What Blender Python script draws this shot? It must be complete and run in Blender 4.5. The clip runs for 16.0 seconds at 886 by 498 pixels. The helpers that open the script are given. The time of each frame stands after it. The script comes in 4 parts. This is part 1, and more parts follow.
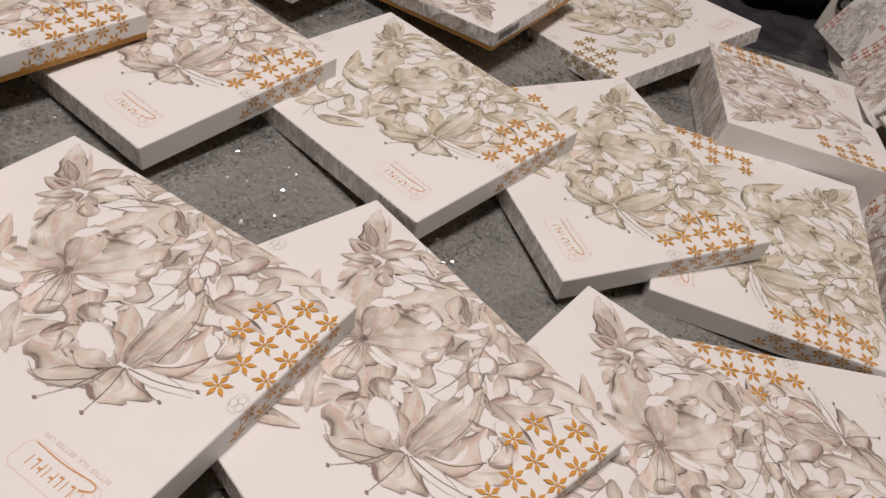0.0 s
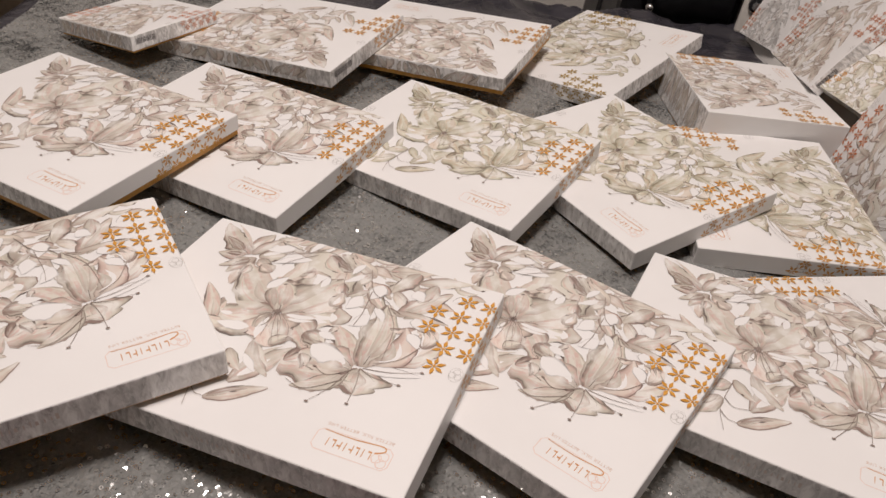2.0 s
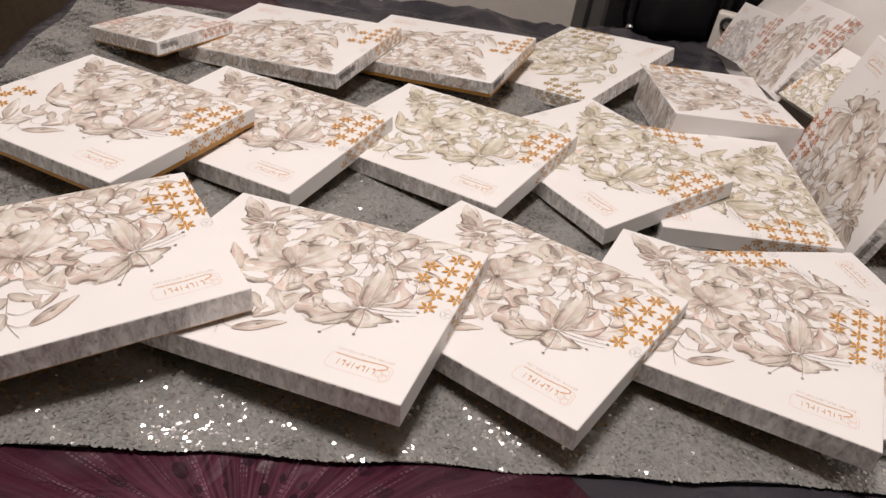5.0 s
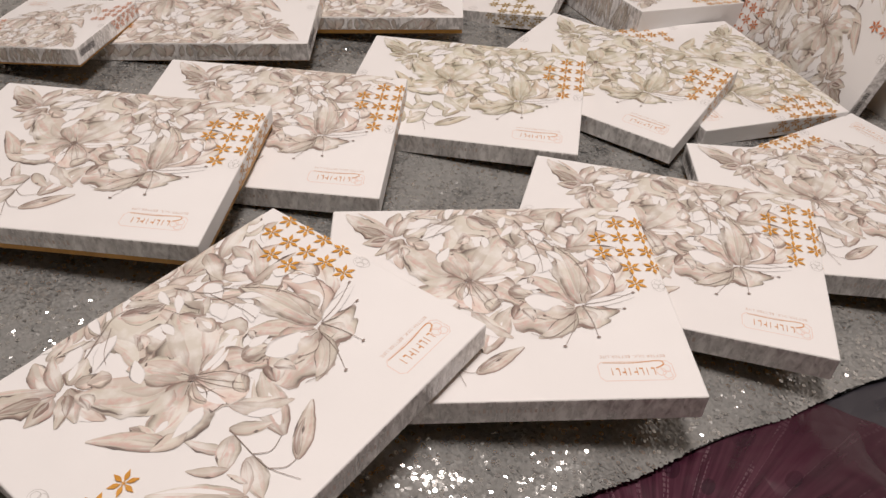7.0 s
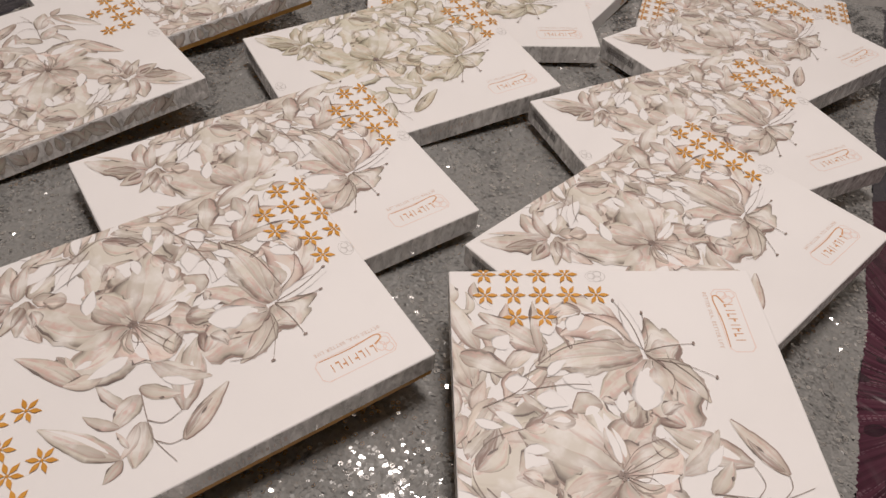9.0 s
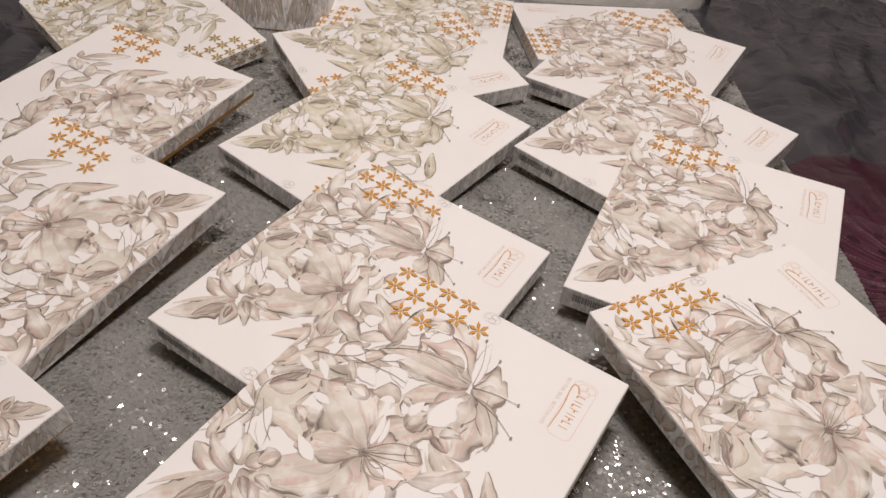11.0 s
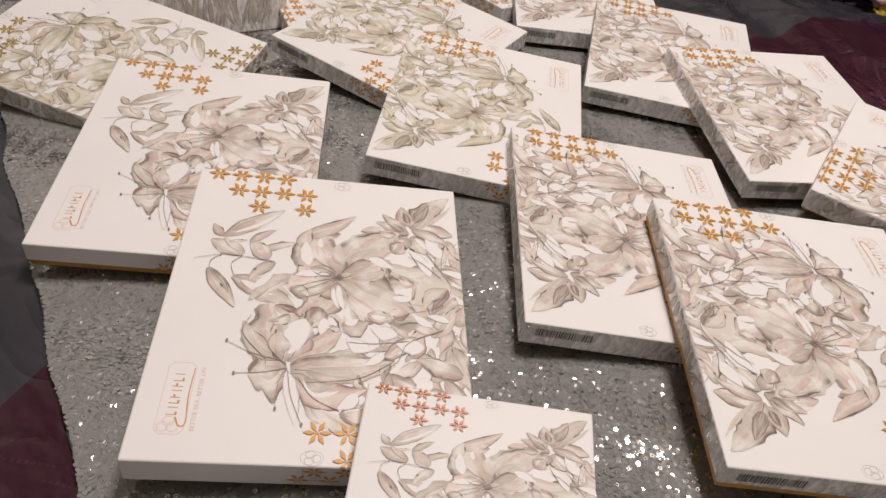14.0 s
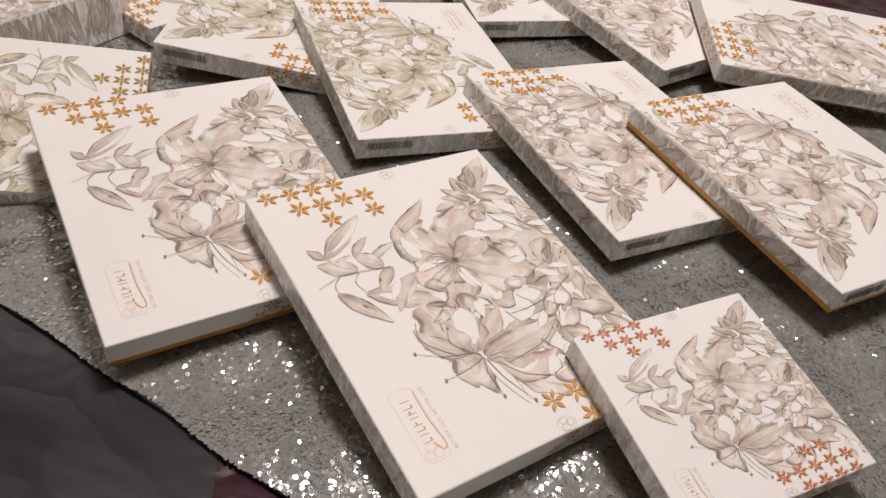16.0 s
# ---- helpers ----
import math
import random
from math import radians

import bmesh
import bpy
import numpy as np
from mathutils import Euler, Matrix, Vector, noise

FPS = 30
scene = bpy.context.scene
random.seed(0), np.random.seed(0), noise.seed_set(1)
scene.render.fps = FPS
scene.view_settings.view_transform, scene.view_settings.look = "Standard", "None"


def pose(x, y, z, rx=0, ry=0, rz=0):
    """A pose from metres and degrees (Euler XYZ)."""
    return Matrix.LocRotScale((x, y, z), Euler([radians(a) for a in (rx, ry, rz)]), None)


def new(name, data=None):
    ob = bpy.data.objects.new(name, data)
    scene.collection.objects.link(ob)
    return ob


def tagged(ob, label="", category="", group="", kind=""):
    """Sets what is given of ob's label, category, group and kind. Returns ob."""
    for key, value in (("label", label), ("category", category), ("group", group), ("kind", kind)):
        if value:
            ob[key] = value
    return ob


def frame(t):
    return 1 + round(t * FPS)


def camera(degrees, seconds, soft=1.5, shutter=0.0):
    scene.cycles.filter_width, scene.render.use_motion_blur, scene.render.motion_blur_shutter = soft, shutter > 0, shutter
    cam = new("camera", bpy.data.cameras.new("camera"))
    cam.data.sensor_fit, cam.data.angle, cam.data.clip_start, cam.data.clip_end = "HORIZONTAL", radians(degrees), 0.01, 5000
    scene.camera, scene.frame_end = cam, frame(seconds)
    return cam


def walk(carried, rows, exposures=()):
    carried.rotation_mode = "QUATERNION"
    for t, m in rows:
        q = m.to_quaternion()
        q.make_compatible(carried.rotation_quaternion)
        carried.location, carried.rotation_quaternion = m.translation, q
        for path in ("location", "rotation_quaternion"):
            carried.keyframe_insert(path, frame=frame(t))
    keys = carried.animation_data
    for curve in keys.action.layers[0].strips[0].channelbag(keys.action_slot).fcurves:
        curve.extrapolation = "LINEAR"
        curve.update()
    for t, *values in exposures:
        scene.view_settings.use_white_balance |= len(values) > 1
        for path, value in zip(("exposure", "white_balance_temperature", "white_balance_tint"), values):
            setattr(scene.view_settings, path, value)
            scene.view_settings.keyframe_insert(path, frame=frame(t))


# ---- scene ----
cam = camera(62.15, 16.0, soft=1.5)
ROWS = [
    (0.0, 0.0369, -0.5562, 0.9454, 45.21, -14.38, 9.42),
    (0.5, 0.0054, -0.5837, 0.9507, 49.10, -10.88, 6.18),
    (1.0, -0.0368, -0.6182, 0.9680, 50.98, -8.16, 2.24),
    (1.5, -0.0772, -0.6432, 0.9638, 51.98, -7.57, -0.82),
    (2.0, -0.0914, -0.6824, 0.9580, 52.87, -7.90, -2.37),
    (2.5, -0.0706, -0.7354, 0.9652, 53.88, -8.84, -2.90),
    (3.0, -0.0721, -0.7735, 0.9736, 54.99, -9.23, -3.01),
    (3.2, -0.0667, -0.7870, 0.9726, 55.79, -8.91, -3.09),
    (5.3, -0.1100, -0.7826, 0.9640, 54.86, -8.38, -2.57),
    (5.5, -0.1258, -0.7752, 0.9613, 54.74, -8.18, -3.65),
    (6.0, -0.2330, -0.7410, 0.9596, 54.12, -7.61, -10.91),
    (6.5, -0.3149, -0.6771, 0.9551, 52.53, -6.51, -18.03),
    (7.0, -0.3695, -0.6266, 0.9459, 50.81, -6.15, -25.47),
    (7.5, -0.4638, -0.6103, 0.9507, 49.31, -5.90, -32.67),
    (8.0, -0.5428, -0.5227, 0.9405, 47.03, -4.98, -40.18),
    (8.5, -0.5373, -0.4159, 0.9381, 47.22, -4.37, -51.83),
    (9.0, -0.5818, -0.2961, 0.9390, 47.30, -4.61, -64.31),
    (9.2, -0.6128, -0.2664, 0.9497, 47.68, -4.34, -68.60),
    (11.3, -0.6666, -0.0032, 0.9589, 51.88, -5.35, -91.01),
    (11.5, -0.6789, 0.0307, 0.9569, 52.01, -5.67, -93.19),
    (12.0, -0.6433, 0.0716, 0.9583, 51.77, -6.02, -97.45),
    (12.5, -0.5857, 0.1050, 0.9394, 53.39, -7.99, -103.96),
    (13.0, -0.5758, 0.2038, 0.9363, 53.64, -8.26, -111.68),
    (13.5, -0.5826, 0.3549, 0.9504, 52.72, -6.50, -115.84),
    (14.0, -0.5568, 0.3932, 0.9319, 51.28, -5.44, -118.68),
    (14.5, -0.5303, 0.4746, 0.9331, 50.21, -4.61, -123.08),
    (15.0, -0.5128, 0.5131, 0.9241, 49.84, -4.44, -128.80),
    (15.5, -0.4726, 0.5304, 0.9296, 49.83, -5.23, -138.37),
    (16.0, -0.3762, 0.5825, 0.9260, 49.42, -4.65, -146.92),
]
walk(cam, [(t, pose(x, y, z, rx, ry, rz)) for t, x, y, z, rx, ry, rz in ROWS],
     [(0.0, -0.31), (1.0, -0.20), (1.5, -0.17), (2.0, -0.17), (3.0, -0.04), (5.5, 0.04), (6.5, -0.08), (7.0, -0.13), (8.0, -0.08), (8.5, -0.27), (9.0, -0.33), (11.5, -0.16), (12.0, -0.24), (13.0, -0.12), (13.5, -0.20), (14.0, -0.10), (15.0, -0.12), (16.0, -0.06)])

# ---- light: one ceiling lamp in a closed bedroom ----
BED, TOP = 0.5495, 0.55          # heights of the duvet and of the sequin cloth
world = bpy.data.worlds.new("world")
world.use_nodes = True
world.node_tree.nodes["Background"].inputs[0].default_value = (0.9, 0.85, 0.8, 1)
world.node_tree.nodes["Background"].inputs[1].default_value = 0.02
scene.world = world
scene.view_settings.exposure = 0.0
lamp_data = bpy.data.lights.new("ceiling_light", "AREA")
lamp_data.shape, lamp_data.size, lamp_data.energy, lamp_data.color = "DISK", 0.44, 32.5, (1.0, 0.875, 0.818)
lamp = new("ceiling_light", lamp_data)
lamp.matrix_world = pose(-0.15, -0.2, 2.352)


# ---- materials ----
def material(name):
    m = bpy.data.materials.new(name)
    m.use_nodes = True
    return m, m.node_tree.nodes, m.node_tree.links, m.node_tree.nodes["Principled BSDF"]


def node(nodes, kind, **values):
    n = nodes.new(kind)
    for key, v in values.items():
        n.inputs[key].default_value = v
    return n


def ramp(nodes, links, source, stops):
    r = nodes.new("ShaderNodeValToRGB")
    while len(r.color_ramp.elements) < len(stops):
        r.color_ramp.elements.new(0.5)
    for e, (p, c) in zip(r.color_ramp.elements, stops):
        e.position, e.color = p, (*c, 1)
    links.new(source, r.inputs[0])
    return r.outputs[0]


def calc(nodes, links, op, a, b=0.0, clamp=False):
    n = nodes.new("ShaderNodeMath")
    n.operation, n.use_clamp = op, clamp
    for k, v in enumerate((a, b)):
        if isinstance(v, (int, float)):
            n.inputs[k].default_value = v
        else:
            links.new(v, n.inputs[k])
    return n.outputs[0]


def mix(nodes, links, fac, a, b, blend="MIX"):
    n = nodes.new("ShaderNodeMix")
    n.data_type, n.blend_type = "RGBA", blend
    for sock, v in ((n.inputs[0], fac), (n.inputs[6], a), (n.inputs[7], b)):
        if isinstance(v, (int, float)):
            sock.default_value = v
        elif isinstance(v, tuple):
            sock.default_value = (*v, 1)
        else:
            links.new(v, sock)
    return n.outputs[2]


def noisy(name, dark, light, scale, rough=0.5, bump=0.1, metal=0.0, detail=6.0, fine=0.0, dist=0.002, sheen=0.0, coat=0.0):
    """A surface with variation at two scales and fine relief."""
    m, nodes, links, bsdf = material(name)
    tc = nodes.new("ShaderNodeTexCoord")
    n1 = node(nodes, "ShaderNodeTexNoise", Scale=scale, Detail=detail)
    n2 = node(nodes, "ShaderNodeTexNoise", Scale=fine or scale * 14, Detail=4.0)
    for n in (n1, n2):
        links.new(tc.outputs["Object"], n.inputs["Vector"])
    both = calc(nodes, links, "ADD", calc(nodes, links, "MULTIPLY", n1.outputs[0], 0.65), calc(nodes, links, "MULTIPLY", n2.outputs[0], 0.35))
    links.new(ramp(nodes, links, both, [(0.32, dark), (0.68, light)]), bsdf.inputs["Base Color"])
    bsdf.inputs["Roughness"].default_value, bsdf.inputs["Metallic"].default_value = rough, metal
    bsdf.inputs["Sheen Weight"].default_value, bsdf.inputs["Coat Weight"].default_value = sheen, coat
    bp = node(nodes, "ShaderNodeBump", Strength=bump, Distance=dist)
    links.new(both, bp.inputs["Height"])
    links.new(bp.outputs[0], bsdf.inputs["Normal"])
    return m


def card(name, low, high, coat=0.0):
    """White coated box board with a faint paper tooth and rub marks."""
    m, nodes, links, bsdf = material(name)
    tc = nodes.new("ShaderNodeTexCoord")
    n1 = node(nodes, "ShaderNodeTexNoise", Scale=9.0, Detail=4.0)
    n2 = node(nodes, "ShaderNodeTexNoise", Scale=420.0, Detail=3.0)
    for n in (n1, n2):
        links.new(tc.outputs["Object"], n.inputs["Vector"])
    links.new(ramp(nodes, links, n1.outputs[0], [(0.3, (0.762, 0.758, 0.756)), (0.7, (0.798, 0.796, 0.796))]), bsdf.inputs["Base Color"])
    links.new(ramp(nodes, links, n1.outputs[0], [(0.3, (low,) * 3), (0.7, (high,) * 3)]), bsdf.inputs["Roughness"])
    bp = node(nodes, "ShaderNodeBump", Strength=0.12, Distance=0.0003)
    links.new(n2.outputs[0], bp.inputs["Height"])
    links.new(bp.outputs[0], bsdf.inputs["Normal"])
    bsdf.inputs["Coat Weight"].default_value, bsdf.inputs["Coat Roughness"].default_value = coat, 0.36
    bsdf.inputs["Coat IOR"].default_value = 1.7
    return m


def ink(name, pale, mid, line, blush):
    """Watercolour petals: pale wash, deeper base, veins along the petal, drawn outline, a blush of colour."""
    m, nodes, links, bsdf = material(name)
    at = {}
    for key in ("pu", "pv", "tone"):
        a = nodes.new("ShaderNodeAttribute")
        a.attribute_name = key
        at[key] = a.outputs["Fac"]
    tc = nodes.new("ShaderNodeTexCoord")
    wash = node(nodes, "ShaderNodeTexNoise", Scale=58.0, Detail=4.0)
    fine = node(nodes, "ShaderNodeTexNoise", Scale=260.0, Detail=3.0)
    for n in (wash, fine):
        links.new(tc.outputs["Object"], n.inputs["Vector"])
    v = calc(nodes, links, "ABSOLUTE", at["pv"])
    # streaks that run along the petal
    streak = nodes.new("ShaderNodeCombineXYZ")
    links.new(calc(nodes, links, "MULTIPLY", at["pv"], 1.5), streak.inputs[0])
    links.new(calc(nodes, links, "MULTIPLY", at["pu"], 0.7), streak.inputs[1])
    links.new(calc(nodes, links, "MULTIPLY", at["tone"], 37.0), streak.inputs[2])
    sn = node(nodes, "ShaderNodeTexNoise", Scale=1.6, Detail=3.0)
    links.new(streak.outputs[0], sn.inputs["Vector"])
    wet = ramp(nodes, links, wash.outputs[0], [(0.37, (0.12,) * 3), (0.53, (1, 1, 1))])
    # each petal has a tint of its own, and the wash is thinnest along its middle
    own = calc(nodes, links, "FRACT", calc(nodes, links, "MULTIPLY", at["tone"], 17.3))
    rosy, sage = tuple(0.5 * a + 0.5 * b for a, b in zip(pale, (0.80, 0.62, 0.56))), tuple(0.72 * a + 0.28 * b for a, b in zip(pale, mid))
    tint = ramp(nodes, links, own, [(0.12, rosy), (0.30, pale), (0.75, sage)])
    rim = ramp(nodes, links, v, [(0.10, (0.62,) * 3), (0.90, (1, 1, 1))])
    c = mix(nodes, links, calc(nodes, links, "MULTIPLY", wet, rim), (0.77, 0.76, 0.735), tint)
    # shade gathers along one side, at the base, and in soft streaks
    lee = ramp(nodes, links, at["pv"], [(0.25, (0, 0, 0)), (0.98, (0.98,) * 3)])
    lee = calc(nodes, links, "MULTIPLY", lee, ramp(nodes, links, sn.outputs[0], [(0.40, (0.05,) * 3), (0.62, (1, 1, 1))]))
    c = mix(nodes, links, lee, c, mid)
    root = calc(nodes, links, "MULTIPLY", ramp(nodes, links, at["pu"], [(0.0, (0.95,) * 3), (0.36, (0, 0, 0))]), ramp(nodes, links, sn.outputs[0], [(0.35, (0.3,) * 3), (0.65, (1, 1, 1))]))
    c = mix(nodes, links, root, c, mid)
    pink = calc(nodes, links, "MULTIPLY", ramp(nodes, links, fine.outputs[0], [(0.40, (0.3,) * 3), (0.62, (1, 1, 1))]), ramp(nodes, links, sn.outputs[0], [(0.50, (0, 0, 0)), (0.62, (0.75,) * 3)]))
    c = mix(nodes, links, pink, c, blush)
    dim = ramp(nodes, links, at["tone"], [(0.15, (0, 0, 0)), (0.80, (0.30,) * 3)])
    c = mix(nodes, links, calc(nodes, links, "MULTIPLY", dim, ramp(nodes, links, wash.outputs[0], [(0.35, (0.4,) * 3), (0.6, (1, 1, 1))])), c, mid)
    deep = ramp(nodes, links, at["tone"], [(0.85, (0, 0, 0)), (1.0, (1, 1, 1))])
    deep = calc(nodes, links, "MULTIPLY", deep, ramp(nodes, links, sn.outputs[0], [(0.40, (0.1,) * 3), (0.56, (0.85,) * 3)]))
    c = mix(nodes, links, deep, c, tuple(0.6 * a + 0.4 * b for a, b in zip((0.16, 0.085, 0.075), mid)))
    bare = calc(nodes, links, "LESS_THAN", at["tone"], -0.2)
    c = mix(nodes, links, bare, c, (0.785, 0.78, 0.778))
    # the drawn outline breaks up and is firmer on the shaded side
    side = calc(nodes, links, "ADD", v, calc(nodes, links, "MULTIPLY", at["pv"], 0.05))
    edge = ramp(nodes, links, side, [(0.76, (0, 0, 0)), (1.00, (0.85,) * 3)])
    gate = ramp(nodes, links, wash.outputs[0], [(0.38, (0.04,) * 3), (0.60, (0.9,) * 3)])
    c = mix(nodes, links, calc(nodes, links, "MULTIPLY", edge, gate), c, line)
    stroke = calc(nodes, links, "MULTIPLY", calc(nodes, links, "GREATER_THAN", at["tone"], 1.5), ramp(nodes, links, at["pu"], [(0.1, (0.9,) * 3), (0.9, (0.35,) * 3)]))
    c = mix(nodes, links, stroke, c, line)
    links.new(c, bsdf.inputs["Base Color"])
    bsdf.inputs["Roughness"].default_value = 0.55
    return m


def plain(name, colour, rough=0.4, metal=0.0):
    m, nodes, links, bsdf = material(name)
    bsdf.inputs["Base Color"].default_value = (*colour, 1)
    bsdf.inputs["Roughness"].default_value, bsdf.inputs["Metallic"].default_value = rough, metal
    return m


CARD = card("white_card", 0.54, 0.66, coat=0.08)


def caustic_side():
    """Coated board with light thrown up by the sequins painted in: soft ripples that run down the side blur what it
    mirrors.
    """
    m, nodes, links, bsdf = material("caustic_painted_side")
    tc = nodes.new("ShaderNodeTexCoord")
    flat = nodes.new("ShaderNodeMapping")
    flat.inputs["Rotation"].default_value = (0.5, 0.5, 0.0)
    flat.inputs["Scale"].default_value = (1.0, 1.0, 0.45)
    links.new(tc.outputs["Object"], flat.inputs["Vector"])
    n1 = node(nodes, "ShaderNodeTexNoise", Scale=170.0, Detail=3.0, Distortion=0.6)
    n2 = node(nodes, "ShaderNodeTexNoise", Scale=420.0, Detail=2.0)
    n3 = node(nodes, "ShaderNodeTexNoise", Scale=28.0, Detail=2.0)
    for n in (n1, n2, n3):
        links.new(flat.outputs[0], n.inputs["Vector"])
    # painted sequin light: bright spots gather in patches, with duller board between them
    caustic = calc(nodes, links, "ADD", n1.outputs[0], calc(nodes, links, "MULTIPLY", calc(nodes, links, "SUBTRACT", n3.outputs[0], 0.5), 0.5))
    links.new(ramp(nodes, links, caustic, [(0.38, (0.66, 0.65, 0.645)), (0.53, (0.77, 0.76, 0.755)), (0.66, (0.985, 0.98, 0.975))]), bsdf.inputs["Base Color"])
    links.new(ramp(nodes, links, caustic, [(0.36, (0.30,) * 3), (0.50, (0.0,) * 3)]), bsdf.inputs["Metallic"])
    links.new(ramp(nodes, links, n2.outputs[0], [(0.3, (0.14,) * 3), (0.7, (0.32,) * 3)]), bsdf.inputs["Roughness"])
    both = calc(nodes, links, "ADD", caustic, calc(nodes, links, "MULTIPLY", n2.outputs[0], 0.3))
    bp = node(nodes, "ShaderNodeBump", Strength=0.8, Distance=0.0016)
    links.new(both, bp.inputs["Height"])
    links.new(bp.outputs[0], bsdf.inputs["Normal"])
    return m


CAUSTIC_SIDE = caustic_side()
GOLD_BASE = noisy("gold_base", (0.42, 0.20, 0.03), (0.60, 0.31, 0.06), 30, 0.45, 0.05)
INK = ink("lily_ink", (0.645, 0.615, 0.525), (0.268, 0.214, 0.180), (0.055, 0.036, 0.032), (0.62, 0.42, 0.38))
INK_GREEN = ink("lily_ink_green", (0.645, 0.630, 0.495), (0.285, 0.262, 0.178), (0.060, 0.046, 0.030), (0.56, 0.43, 0.31))
INK_GREY = ink("lily_ink_grey", (0.60, 0.60, 0.59), (0.36, 0.36, 0.36), (0.10, 0.10, 0.11), (0.5, 0.48, 0.47))
LINE = plain("fine_line_ink", (0.27, 0.215, 0.19), 0.5)
STAR = noisy("ochre_foil", (0.52, 0.24, 0.03), (0.68, 0.35, 0.07), 90, 0.38, 0.03)
STAR_OLIVE = noisy("olive_foil", (0.34, 0.22, 0.05), (0.46, 0.32, 0.10), 90, 0.38, 0.03)
STAR_RED = noisy("copper_foil", (0.50, 0.17, 0.07), (0.62, 0.25, 0.12), 90, 0.38, 0.03)
LOGO = noisy("copper_print", (0.52, 0.24, 0.09), (0.64, 0.35, 0.16), 120, 0.45, 0.02)
SLOGAN = plain("pale_copper_print", (0.62, 0.47, 0.39), 0.5)
PALE = plain("pale_pink_print", (0.76, 0.62, 0.57), 0.5)
FAINT = plain("faint_side_print", (0.62, 0.54, 0.50), 0.5)
CREST = plain("faint_grey_print", (0.52, 0.51, 0.50), 0.5)
BLACK_PRINT = plain("black_print", (0.13, 0.12, 0.12), 0.5)

# ---- mesh helpers ----
def part(name, bm, mat, parent=None, label="", smooth=False):
    me = bpy.data.meshes.new(name)
    if smooth:
        for f in bm.faces:
            f.smooth = True
    bm.to_mesh(me)
    bm.free()
    me.materials.append(mat)
    ob = new(name, me)
    ob.parent = parent
    return tagged(ob, label)


def slab(x0, x1, y0, y1, z0, z1, bevel=0.0, segments=2, bm=None):
    bm = bm or bmesh.new()
    made = bmesh.ops.create_cube(bm, size=1.0)
    for v in made["verts"]:
        v.co = (x0 if v.co.x < 0 else x1, y0 if v.co.y < 0 else y1, z0 if v.co.z < 0 else z1)
    if bevel:
        edges = list({e for v in made["verts"] for e in v.link_edges})
        bmesh.ops.bevel(bm, geom=edges, offset=bevel, segments=segments, affect="EDGES", profile=0.5)
    return bm


def tube(bm, pts, r, sides=8):
    """A round bar along a line of points."""
    rings = []
    for i, p in enumerate(pts):
        p = Vector(p)
        d = (Vector(pts[min(i + 1, len(pts) - 1)]) - Vector(pts[max(i - 1, 0)])).normalized()
        a = d.orthogonal().normalized()
        b = d.cross(a)
        rings.append([bm.verts.new(p + r * (math.cos(t) * a + math.sin(t) * b)) for t in (2 * math.pi * k / sides for k in range(sides))])
    for r0, r1 in zip(rings, rings[1:]):
        best = min(range(sides), key=lambda s: (r1[s].co - r0[0].co).length)
        for k in range(sides):
            bm.faces.new((r0[k], r0[(k + 1) % sides], r1[(k + 1 + best) % sides], r1[(k + best) % sides]))
    bm.faces.new(rings[0][::-1]), bm.faces.new(rings[-1])
    return bm


